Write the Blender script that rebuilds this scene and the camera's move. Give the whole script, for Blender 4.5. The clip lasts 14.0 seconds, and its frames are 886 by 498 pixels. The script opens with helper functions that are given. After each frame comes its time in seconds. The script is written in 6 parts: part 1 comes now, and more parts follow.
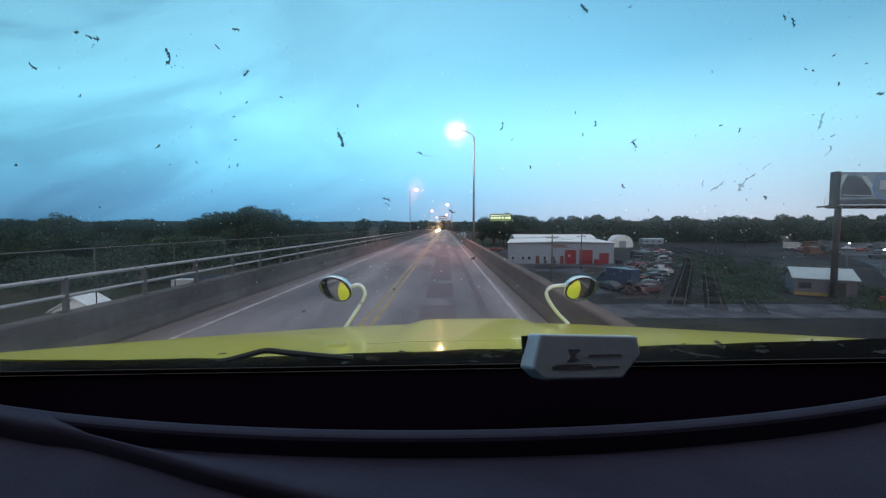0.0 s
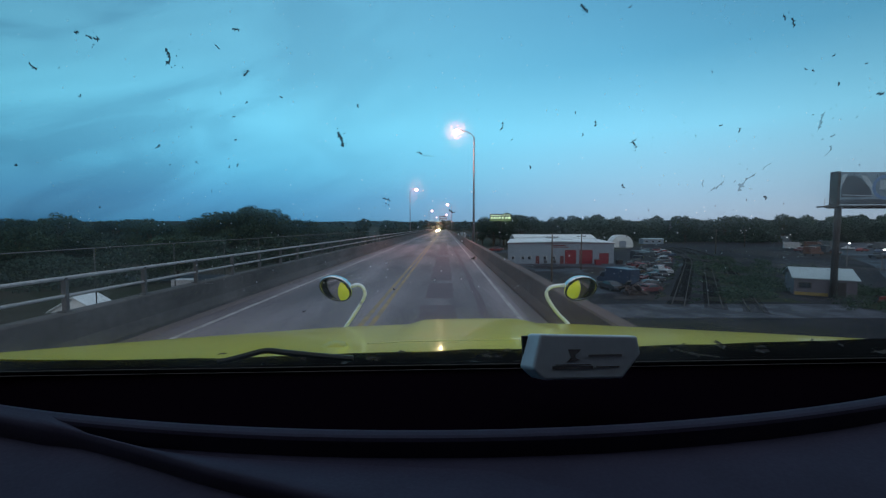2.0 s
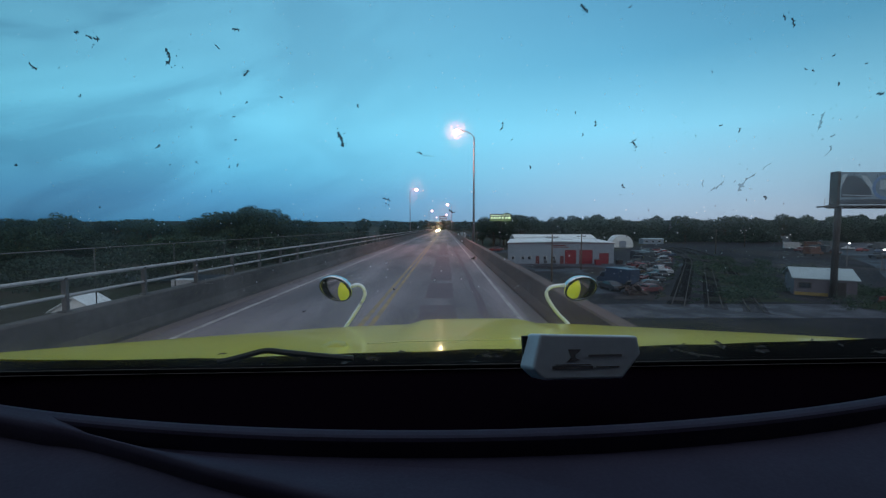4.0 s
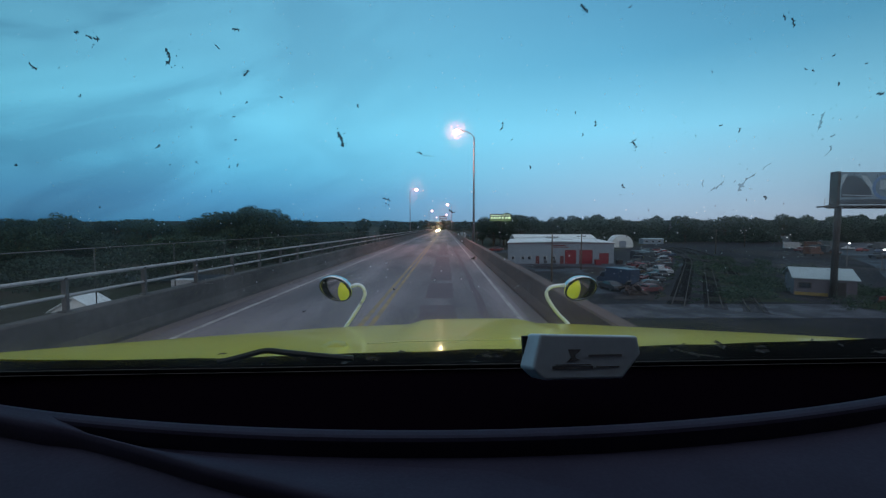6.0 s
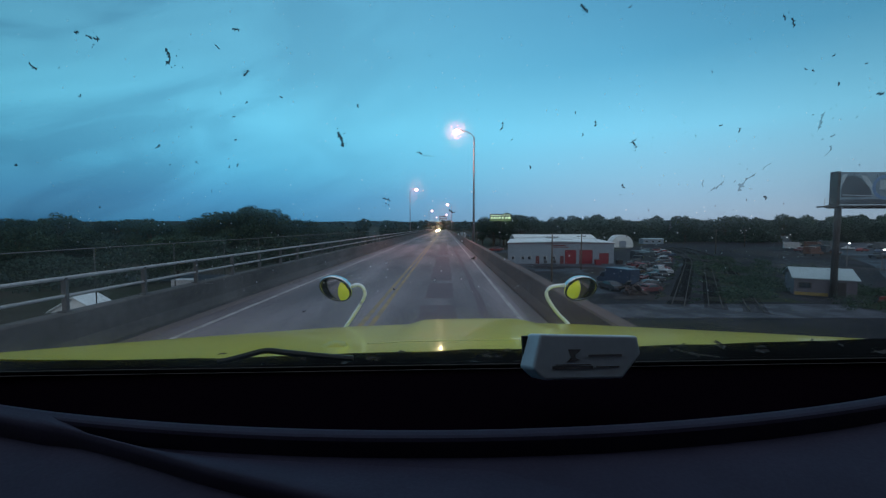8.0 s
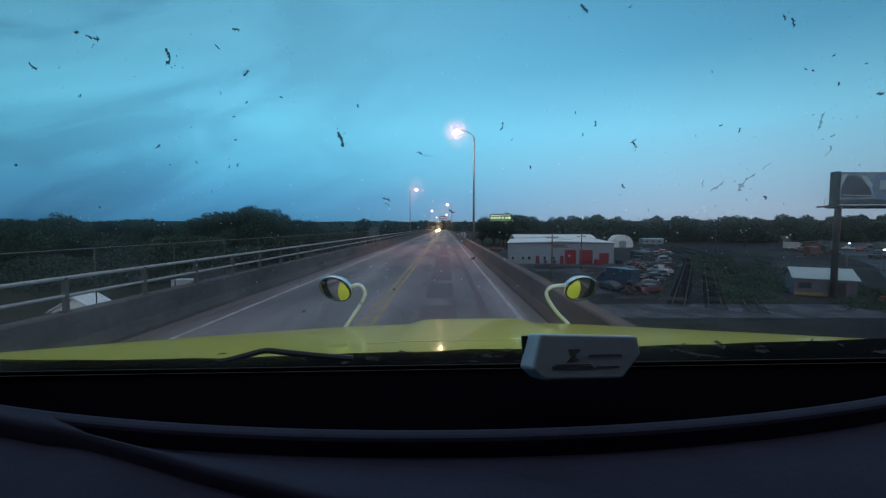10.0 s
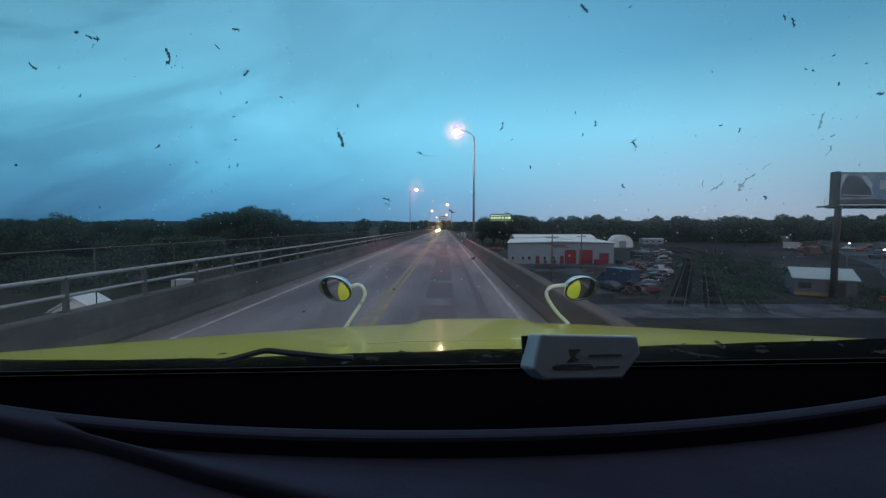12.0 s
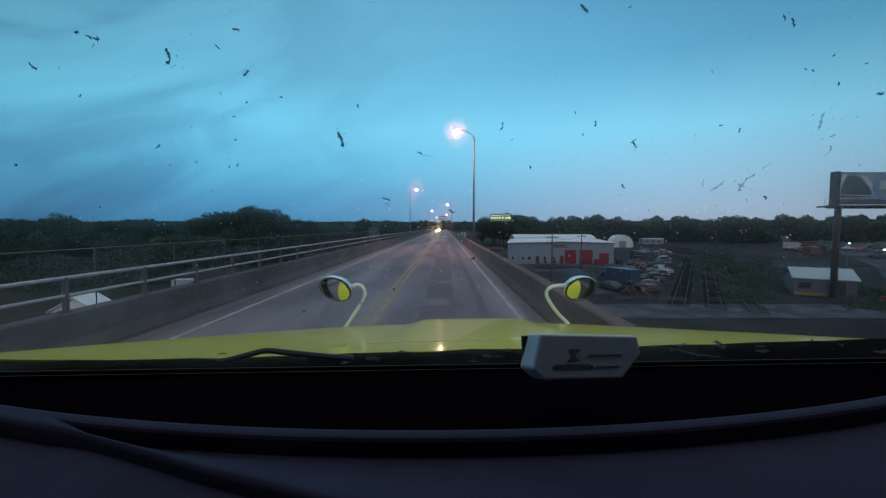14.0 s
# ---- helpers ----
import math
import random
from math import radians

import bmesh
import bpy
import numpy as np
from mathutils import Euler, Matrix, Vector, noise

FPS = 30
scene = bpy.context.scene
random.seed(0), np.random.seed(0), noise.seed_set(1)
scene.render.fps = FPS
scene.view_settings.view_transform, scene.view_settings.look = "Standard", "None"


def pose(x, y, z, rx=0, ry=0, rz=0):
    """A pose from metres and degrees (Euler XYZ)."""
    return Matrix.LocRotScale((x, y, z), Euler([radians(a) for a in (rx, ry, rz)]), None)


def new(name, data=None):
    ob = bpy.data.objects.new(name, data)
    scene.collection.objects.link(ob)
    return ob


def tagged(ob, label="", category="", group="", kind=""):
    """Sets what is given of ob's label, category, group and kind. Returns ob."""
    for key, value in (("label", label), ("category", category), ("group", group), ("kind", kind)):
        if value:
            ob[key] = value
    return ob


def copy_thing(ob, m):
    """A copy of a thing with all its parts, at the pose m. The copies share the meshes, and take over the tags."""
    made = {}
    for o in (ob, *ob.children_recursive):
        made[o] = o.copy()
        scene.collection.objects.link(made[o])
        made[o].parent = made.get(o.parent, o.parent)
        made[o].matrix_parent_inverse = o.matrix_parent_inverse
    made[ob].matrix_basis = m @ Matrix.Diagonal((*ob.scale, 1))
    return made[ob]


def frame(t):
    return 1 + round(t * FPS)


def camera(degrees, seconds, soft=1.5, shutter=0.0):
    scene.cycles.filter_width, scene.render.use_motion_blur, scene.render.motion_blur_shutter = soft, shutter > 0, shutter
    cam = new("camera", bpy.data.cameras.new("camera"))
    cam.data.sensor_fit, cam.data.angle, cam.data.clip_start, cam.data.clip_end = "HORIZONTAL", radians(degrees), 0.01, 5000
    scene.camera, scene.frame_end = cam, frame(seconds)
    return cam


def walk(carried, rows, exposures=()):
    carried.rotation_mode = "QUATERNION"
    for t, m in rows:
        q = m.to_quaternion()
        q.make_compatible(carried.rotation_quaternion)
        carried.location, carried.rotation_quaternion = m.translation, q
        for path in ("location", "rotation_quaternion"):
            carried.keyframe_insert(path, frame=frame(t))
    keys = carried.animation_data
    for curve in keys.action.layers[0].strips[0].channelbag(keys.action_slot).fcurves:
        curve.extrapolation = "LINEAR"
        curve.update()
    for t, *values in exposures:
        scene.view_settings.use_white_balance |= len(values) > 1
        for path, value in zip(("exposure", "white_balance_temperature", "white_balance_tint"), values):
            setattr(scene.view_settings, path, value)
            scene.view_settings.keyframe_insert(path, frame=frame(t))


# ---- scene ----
EYE = 2.25
cam = camera(95.0, 14.0, soft=1.25)
walk(cam, [(0.0, pose(0, 0, EYE, 86.5, 0, 0.24)), (7.0, pose(0, 0, EYE, 86.5, 0, 0.24)), (14.0, pose(0, 0, EYE, 86.5, 0, 0.24))],
     [(0.0, 0.74, 7600, 21), (0.5, 0.57, 7300, 9), (1.0, 0.37, 7050, 9), (1.5, 0.21, 6800, 11), (2.0, 0.18, 6850, 14), (3.0, 0.2, 6950, 16), (5.5, 0.11, 6850, 15), (6.5, 0.11, 6800, 14), (7.5, 0.04, 6650, 12), (10.5, 0.06, 6750, 14), (12.0, 0.1, 6950, 17), (13.0, 0.05, 6650, 12), (14.0, 0.1, 6850, 16)])

# ---- dusk sky and lamps ----
world = bpy.data.worlds.new("dusk_sky")
scene.world = world
world.use_nodes = True
wn, wl = world.node_tree.nodes, world.node_tree.links
wn.clear()


def wnode(kind, **values):
    n = wn.new(kind)
    for k, v in values.items():
        n.inputs[k].default_value = v
    return n


def ramp_node(nodes, stops):
    r = nodes.new("ShaderNodeValToRGB")
    e = r.color_ramp.elements
    while len(e) < len(stops):
        e.new(0.5)
    for el, (p, c) in zip(e, stops):
        el.position, el.color = p, (*c, 1)
    return r


geo = wn.new("ShaderNodeTexCoord")
sep = wn.new("ShaderNodeSeparateXYZ")
wl.new(geo.outputs["Generated"], sep.inputs[0])
west = ramp_node(wn, [(0.0, (0.042, 0.20, 0.37)), (0.06, (0.040, 0.26, 0.48)), (0.12, (0.064, 0.37, 0.60)), (0.22, (0.11, 0.49, 0.72)),
                      (0.34, (0.10, 0.40, 0.60)), (0.52, (0.085, 0.32, 0.50)), (1.0, (0.80, 0.88, 1.02))])
east = ramp_node(wn, [(0.0, (0.28, 0.37, 0.48)), (0.06, (0.22, 0.39, 0.55)), (0.2, (0.16, 0.50, 0.72)),
                      (0.34, (0.065, 0.30, 0.50)), (0.52, (0.04, 0.19, 0.36)), (1.0, (0.80, 0.88, 1.02))])
for r in (west, east):
    wl.new(sep.outputs["Z"], r.inputs[0])
side = wn.new("ShaderNodeMapRange")
side.interpolation_type = "SMOOTHSTEP"
side.inputs["From Min"].default_value, side.inputs["From Max"].default_value = -0.45, 0.75
wl.new(sep.outputs["X"], side.inputs[0])
mixs = wn.new("ShaderNodeMix")
mixs.data_type = "RGBA"
wl.new(side.outputs[0], mixs.inputs[0])
wl.new(west.outputs[0], mixs.inputs[6])
wl.new(east.outputs[0], mixs.inputs[7])
# afterglow behind the camera, where the sun went down
glowr = ramp_node(wn, [(0.0, (0.45, 0.51, 0.58)), (0.12, (0.46, 0.52, 0.59)), (0.35, (0.44, 0.51, 0.58)), (0.8, (0.42, 0.49, 0.58)), (1.0, (0.40, 0.48, 0.58))])
wl.new(sep.outputs["Z"], glowr.inputs[0])
back = wn.new("ShaderNodeMapRange")
back.interpolation_type = "SMOOTHSTEP"
back.inputs["From Min"].default_value, back.inputs["From Max"].default_value = 0.25, -0.7
wl.new(sep.outputs["Y"], back.inputs[0])
mixg = wn.new("ShaderNodeMix")
mixg.data_type = "RGBA"
wl.new(back.outputs[0], mixg.inputs[0])
# the sky ahead is brightest over the road and falls off to both sides
ahead = ramp_node(wn, [(0.0, (0.74, 0.74, 0.74)), (0.58, (0.70, 0.70, 0.70)), (0.74, (0.86, 0.86, 0.86)), (0.87, (1.02, 1.02, 1.02)), (1.0, (1.06, 1.06, 1.06))])
wl.new(sep.outputs["Y"], ahead.inputs[0])
mixa = wn.new("ShaderNodeMix")
mixa.data_type, mixa.blend_type = "RGBA", "MULTIPLY"
mixa.inputs[0].default_value = 1.0
wl.new(mixs.outputs[2], mixa.inputs[6])
wl.new(ahead.outputs[0], mixa.inputs[7])
wl.new(mixa.outputs[2], mixg.inputs[6])
wl.new(glowr.outputs[0], mixg.inputs[7])
# thin cloud streaks
cmap = wn.new("ShaderNodeMapping")
cmap.inputs["Scale"].default_value = (2.0, 2.0, 7.5)
cturn = wn.new("ShaderNodeMapping")
cturn.inputs["Rotation"].default_value = (0.0, 0.42, 0.0)
wl.new(geo.outputs["Generated"], cturn.inputs[0])
wl.new(cturn.outputs[0], cmap.inputs[0])
cn = wnode("ShaderNodeTexNoise", Scale=1.3, Detail=6.0, Roughness=0.52, Distortion=1.3)
wl.new(cmap.outputs[0], cn.inputs["Vector"])
cr = ramp_node(wn, [(0.36, (0.66, 0.70, 0.75)), (0.50, (0.88, 0.89, 0.91)), (0.66, (1.0, 0.99, 0.99))])
wl.new(cn.outputs[0], cr.inputs[0])
cmix = wn.new("ShaderNodeMix")
cmix.data_type, cmix.blend_type = "RGBA", "MULTIPLY"
wl.new(mixg.outputs[2], cmix.inputs[6])
wl.new(cr.outputs[0], cmix.inputs[7])
cside = wn.new("ShaderNodeMapRange")
cside.inputs["From Min"].default_value, cside.inputs["From Max"].default_value = 0.05, -0.55
wl.new(sep.outputs["X"], cside.inputs[0])
wl.new(cside.outputs[0], cmix.inputs[0])
sky = wn.new("ShaderNodeTexSky")
sky.sky_type, sky.sun_disc = "NISHITA", False
sky.sun_elevation, sky.sun_rotation = radians(0.5), radians(200)
bg, bg2 = wnode("ShaderNodeBackground", Strength=1.25), wnode("ShaderNodeBackground", Strength=0.02)
wl.new(cmix.outputs[2], bg.inputs[0])
wl.new(sky.outputs[0], bg2.inputs[0])
both = wn.new("ShaderNodeAddShader")
wl.new(bg.outputs[0], both.inputs[0])
wl.new(bg2.outputs[0], both.inputs[1])
wout = wn.new("ShaderNodeOutputWorld")
wl.new(both.outputs[0], wout.inputs[0])


# ---- materials ----
def mat(name, c1, c2=None, rough=0.7, metal=0.0, scale=8.0, bump=0.0, detail=6.0, fine=6.0, coat=0.0, stretch=(1, 1, 1), emit=0.0, spread=0.0, lo=0.5, hi=0.92):
    """Two-scale noise colour with relief. scale: blotches per metre."""
    m = bpy.data.materials.new(name)
    m.use_nodes = True
    n, l = m.node_tree.nodes, m.node_tree.links
    p = n["Principled BSDF"]
    c2 = c2 or tuple(v * 0.75 for v in c1)
    tc = n.new("ShaderNodeTexCoord")
    mp = n.new("ShaderNodeMapping")
    mp.inputs["Scale"].default_value = stretch
    l.new(tc.outputs["Object"], mp.inputs[0])
    big, small = n.new("ShaderNodeTexNoise"), n.new("ShaderNodeTexNoise")
    big.inputs["Scale"].default_value, small.inputs["Scale"].default_value = scale, scale * fine
    big.inputs["Detail"].default_value = small.inputs["Detail"].default_value = detail
    l.new(mp.outputs[0], big.inputs["Vector"])
    l.new(mp.outputs[0], small.inputs["Vector"])
    add = n.new("ShaderNodeMath")
    add.operation = "MULTIPLY_ADD"
    l.new(small.outputs[0], add.inputs[0])
    add.inputs[1].default_value = 0.4
    l.new(big.outputs[0], add.inputs[2])
    r = ramp_node(n, [(lo, c1), (hi, c2)])
    l.new(add.outputs[0], r.inputs[0])
    col = r.outputs[0]
    if spread:
        info = n.new("ShaderNodeObjectInfo")
        mr = n.new("ShaderNodeMapRange")
        mr.inputs["To Min"].default_value, mr.inputs["To Max"].default_value = 1 - spread, 1 + spread
        l.new(info.outputs["Random"], mr.inputs[0])
        hs = n.new("ShaderNodeHueSaturation")
        l.new(mr.outputs[0], hs.inputs["Value"])
        l.new(col, hs.inputs["Color"])
        col = hs.outputs[0]
    l.new(col, p.inputs["Base Color"])
    p.inputs["Metallic"].default_value = metal
    rr = n.new("ShaderNodeMapRange")
    rr.inputs["To Min"].default_value, rr.inputs["To Max"].default_value = max(0.02, rough - 0.12), min(1, rough + 0.12)
    l.new(small.outputs[0], rr.inputs[0])
    l.new(rr.outputs[0], p.inputs["Roughness"])
    p.inputs["Coat Weight"].default_value = coat
    p.inputs["Coat Roughness"].default_value = 0.04
    if bump:
        b = n.new("ShaderNodeBump")
        b.inputs["Strength"].default_value, b.inputs["Distance"].default_value = 0.6, bump
        l.new(add.outputs[0], b.inputs["Height"])
        l.new(b.outputs[0], p.inputs["Normal"])
    if emit:
        p.inputs["Emission Color"].default_value = (*c1, 1)
        p.inputs["Emission Strength"].default_value = emit
    return m


def glow(name, c, s):
    m = bpy.data.materials.new(name)
    m.use_nodes = True
    p = m.node_tree.nodes["Principled BSDF"]
    p.inputs["Base Color"].default_value = (*c, 1)
    p.inputs["Emission Color"].default_value = (*c, 1)
    p.inputs["Emission Strength"].default_value = s
    return m


def pane_mat(name, tint, gloss, smudge=0.0):
    """Thin clear pane: see-through with a faint gloss and a film of road dust; smudge: share of light that a greasy film spreads by a degree or two."""
    m = bpy.data.materials.new(name)
    m.use_nodes = True
    n, l = m.node_tree.nodes, m.node_tree.links
    n.clear()
    out, tr, gl, df, sm = (n.new("ShaderNode" + k) for k in ("OutputMaterial", "BsdfTransparent", "BsdfGlossy", "BsdfTranslucent", "BsdfRefraction"))
    tr.inputs[0].default_value = (*tint, 1)
    sm.inputs["Color"].default_value = (*tint, 1)
    sm.inputs["Roughness"].default_value, sm.inputs["IOR"].default_value = 0.75, 1.03
    gl.inputs["Roughness"].default_value = 0.02
    df.inputs[0].default_value = (0.5, 0.5, 0.5, 1)
    film, a, b = (n.new("ShaderNodeMixShader") for _ in range(3))
    film.inputs[0].default_value = smudge
    l.new(tr.outputs[0], film.inputs[1])
    l.new(sm.outputs[0], film.inputs[2])
    a.inputs[0].default_value = gloss
    l.new(film.outputs[0], a.inputs[1])
    l.new(gl.outputs[0], a.inputs[2])
    tc, no = n.new("ShaderNodeTexCoord"), n.new("ShaderNodeTexNoise")
    no.inputs["Scale"].default_value, no.inputs["Detail"].default_value = 5.0, 8.0
    l.new(tc.outputs["Object"], no.inputs["Vector"])
    mr = n.new("ShaderNodeMapRange")
    mr.inputs["From Min"].default_value, mr.inputs["From Max"].default_value = 0.45, 0.75
    mr.inputs["To Min"].default_value, mr.inputs["To Max"].default_value = 0.004, 0.026
    l.new(no.outputs[0], mr.inputs[0])
    l.new(mr.outputs[0], b.inputs[0])
    l.new(a.outputs[0], b.inputs[1])
    l.new(df.outputs[0], b.inputs[2])
    l.new(b.outputs[0], out.inputs[0])
    return m


M_ROAD = mat("worn_asphalt", (0.190, 0.164, 0.182), (0.082, 0.070, 0.081), 0.76, scale=0.55, bump=0.004, fine=45, detail=9, stretch=(1, 0.22, 1), lo=0.56, hi=0.86)
# worn wheel tracks, darker along the driven lines
_n, _l = M_ROAD.node_tree.nodes, M_ROAD.node_tree.links
_tc, _sx, _w = _n.new("ShaderNodeTexCoord"), _n.new("ShaderNodeSeparateXYZ"), _n.new("ShaderNodeMath")
_l.new(_tc.outputs["Object"], _sx.inputs[0])
_m = _n.new("ShaderNodeMath")
_m.operation, _m.inputs[1].default_value, _m.inputs[2].default_value = "MULTIPLY_ADD", 3.40, 1.55
_l.new(_sx.outputs["X"], _m.inputs[0])
_w.operation = "SINE"
_l.new(_m.outputs[0], _w.inputs[0])
_r = _n.new("ShaderNodeMapRange")
_r.inputs["From Min"].default_value, _r.inputs["To Min"].default_value, _r.inputs["To Max"].default_value = -1.0, 0.80, 1.12
_l.new(_w.outputs[0], _r.inputs[0])
_h = _n.new("ShaderNodeHueSaturation")
_src = _n["Principled BSDF"].inputs["Base Color"].links[0].from_socket
_l.new(_src, _h.inputs["Color"])
_l.new(_r.outputs[0], _h.inputs["Value"])
_l.new(_h.outputs[0], _n["Principled BSDF"].inputs["Base Color"])
M_SEAL = mat("reddish_road_seal", (0.100, 0.066, 0.080), (0.072, 0.048, 0.058), 0.76, scale=0.9, fine=30, stretch=(1, 0.3, 1))
M_PATCH = mat("tar_patch", (0.115, 0.093, 0.096), (0.135, 0.108, 0.11), 0.7, scale=1.2, bump=0.004, fine=30)
M_CONC = mat("bridge_concrete", (0.122, 0.114, 0.114), (0.060, 0.057, 0.058), 0.85, scale=0.9, bump=0.006, fine=14, stretch=(1, 0.5, 0.7))
M_CONC2 = mat("brown_stained_concrete", (0.135, 0.080, 0.068), (0.064, 0.038, 0.034), 0.85, scale=0.7, bump=0.006, fine=16, stretch=(1, 0.35, 0.6))
M_WALKWAY = mat("sidewalk_concrete", (0.2, 0.19, 0.18), (0.12, 0.115, 0.11), 0.9, scale=1.0, bump=0.004)
M_YELLOWLINE = mat("worn_yellow_road_paint", (0.33, 0.20, 0.06), (0.13, 0.10, 0.08), 0.7, scale=2.2, fine=8)
M_WHITELINE = mat("worn_white_road_paint", (0.42, 0.40, 0.40), (0.16, 0.145, 0.145), 0.7, scale=2.2, fine=8)
M_RAIL = mat("galvanised_rail", (0.42, 0.42, 0.43), (0.30, 0.30, 0.31), 0.65, 0.2, scale=6, bump=0.001)
M_RAILPOST = mat("weathered_rail_post", (0.085, 0.085, 0.09), (0.05, 0.05, 0.055), 0.8, 0.0, scale=6, bump=0.001)
M_POLE = mat("galvanised_pole", (0.14, 0.13, 0.135), (0.10, 0.095, 0.10), 0.85, 0.0, scale=3)
M_WIRE = mat("chain_link_wire", (0.07, 0.07, 0.07), (0.05, 0.05, 0.05), 0.5, 0.5, scale=8)
M_LAMP = glow("sodium_lamp", (1.0, 0.24, 0.19), 130.0)
M_HEAD = glow("headlight_glow", (1.0, 0.80, 0.42), 300.0)
M_WLAMP = glow("yard_lamp", (1.0, 0.80, 0.62), 40.0)
M_WHITELAMP = glow("white_yard_lamp", (0.95, 0.97, 1.0), 30.0)
M_GRASS = mat("dark_grass", (0.020, 0.026, 0.016), (0.046, 0.042, 0.036), 0.95, scale=0.06, fine=25, detail=10, bump=0.05, lo=0.6, hi=0.8)
M_GRAVEL = mat("rail_ballast", (0.024, 0.022, 0.027), (0.011, 0.010, 0.013), 0.95, scale=0.09, fine=30, bump=0.03, lo=0.6, hi=0.8)
M_LOT = mat("yard_asphalt", (0.052, 0.062, 0.080), (0.024, 0.029, 0.038), 0.8, scale=0.10, fine=30, bump=0.01, lo=0.6, hi=0.8)
M_APRON = mat("pale_concrete_apron", (0.070, 0.073, 0.090), (0.030, 0.032, 0.040), 0.85, scale=0.4, fine=12, lo=0.6, hi=0.8)
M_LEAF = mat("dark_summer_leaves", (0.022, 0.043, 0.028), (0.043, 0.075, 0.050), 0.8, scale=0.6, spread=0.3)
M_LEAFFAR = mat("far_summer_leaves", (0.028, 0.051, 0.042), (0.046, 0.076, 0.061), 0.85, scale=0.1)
M_BARK = mat("bark", (0.09, 0.07, 0.055), (0.05, 0.04, 0.03), 0.9, scale=3, bump=0.02)
M_HILL = mat("far_wooded_hill", (0.010, 0.014, 0.011), (0.016, 0.02, 0.014), 0.95, scale=0.02, fine=12)
M_PAINT = mat("yellow_truck_paint", (0.84, 0.72, 0.001), (0.72, 0.61, 0.001), 0.30, scale=3.0, coat=0.7, fine=20)
for lk in list(M_PAINT.node_tree.links):
    if lk.to_socket.name == "Roughness":
        M_PAINT.node_tree.links.remove(lk)
M_PAINT.node_tree.nodes["Principled BSDF"].inputs["Roughness"].default_value = 0.28
M_PAINT.node_tree.nodes["Principled BSDF"].inputs["Specular IOR Level"].default_value = 0.12
# paler than the hood paint: the crease's highlight is put into the colour
M_SEAM = mat("seam_highlight_yellow", (0.75, 0.72, 0.30), (0.6, 0.56, 0.2), 0.4, scale=30)
# uncoated darker copy of the hood yellow, shading included in the colour
M_PAINTSHADE = mat("shaded_yellow_paint", (0.46, 0.39, 0.001), (0.38, 0.32, 0.001), 0.4, scale=20)
M_CHROME = mat("chrome", (0.8, 0.82, 0.84), (0.72, 0.74, 0.76), 0.14, 1.0, scale=12)
# blue-white base colour stands in for sky mirrored in the chrome stalks
M_SATIN = mat("sky_pale_chrome_tube", (0.82, 0.88, 0.94), (0.72, 0.78, 0.84), 0.3, 0.05, scale=12)
M_MIRROR = mat("mirror_glass", (0.92, 0.93, 0.94), (0.9, 0.9, 0.9), 0.12, 1.0, scale=2)
M_MIRROR.node_tree.nodes["Principled BSDF"].inputs["Roughness"].default_value = 0.02
for lk in list(M_MIRROR.node_tree.links):
    if lk.to_socket.name == "Roughness":
        M_MIRROR.node_tree.links.remove(lk)
M_RUBBER = mat("black_rubber", (0.012, 0.012, 0.013), (0.02, 0.02, 0.02), 0.6, scale=20, bump=0.0005)
M_COWL = mat("dull_black_cowl_plastic", (0.006, 0.006, 0.006), (0.01, 0.01, 0.01), 0.9, scale=20, bump=0.001)
M_COWL.node_tree.nodes["Principled BSDF"].inputs["Specular IOR Level"].default_value = 0.1


def matte(m, c):
    """Turns a material into a plain matte black with no sheen."""
    n, l = m.node_tree.nodes, m.node_tree.links
    d = n.new("ShaderNodeBsdfDiffuse")
    d.inputs[0].default_value = (*c, 1)
    l.new(d.outputs[0], n["Material Output"].inputs[0])


matte(M_COWL, (0.0042, 0.0036, 0.0036))
M_DASH = mat("dark_dash_vinyl", (0.037, 0.035, 0.063), (0.029, 0.027, 0.050), 0.8, scale=14, fine=25, bump=0.0006)
M_DASH.node_tree.nodes["Principled BSDF"].inputs["Specular IOR Level"].default_value = 0.15
# near-black colour carries the deep shade of the gap behind the dash lip
M_DASHBLACK = mat("recess_shade_black", (0.0018, 0.0016, 0.0018), (0.0012, 0.0012, 0.0012), 1.0, scale=14)
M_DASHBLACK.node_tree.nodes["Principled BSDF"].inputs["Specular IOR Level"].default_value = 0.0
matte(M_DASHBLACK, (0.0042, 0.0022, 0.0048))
M_CAB = mat("dark_cab_trim", (0.02, 0.02, 0.022), (0.015, 0.015, 0.016), 0.85, scale=6)
M_TAGBODY = mat("off_white_plastic", (0.50, 0.60, 0.68), (0.42, 0.51, 0.59), 0.4, scale=25)
M_INK = mat("faded_black_print", (0.10, 0.105, 0.12), (0.16, 0.165, 0.18), 0.6, scale=60)
M_BUG = mat("dried_insect", (0.012, 0.010, 0.010), (0.03, 0.018, 0.018), 0.8, scale=300)
M_PALESMEAR = mat("pale_insect_smear", (0.30, 0.32, 0.34), (0.16, 0.17, 0.18), 0.8, scale=300)
M_SMEAR = mat("grey_insect_smear", (0.10, 0.14, 0.17), (0.05, 0.07, 0.09), 0.8, scale=300)
for bug, share in ((M_BUG, 0.10), (M_SMEAR, 0.55), (M_PALESMEAR, 0.45)):
    # dried thin remains let some sky through
    _n, _l = bug.node_tree.nodes, bug.node_tree.links
    _t, _x = _n.new("ShaderNodeBsdfTransparent"), _n.new("ShaderNodeMixShader")
    _x.inputs[0].default_value = share
    _l.new(_n["Principled BSDF"].outputs[0], _x.inputs[1])
    _l.new(_t.outputs[0], _x.inputs[2])
    _l.new(_x.outputs[0], _n["Material Output"].inputs[0])
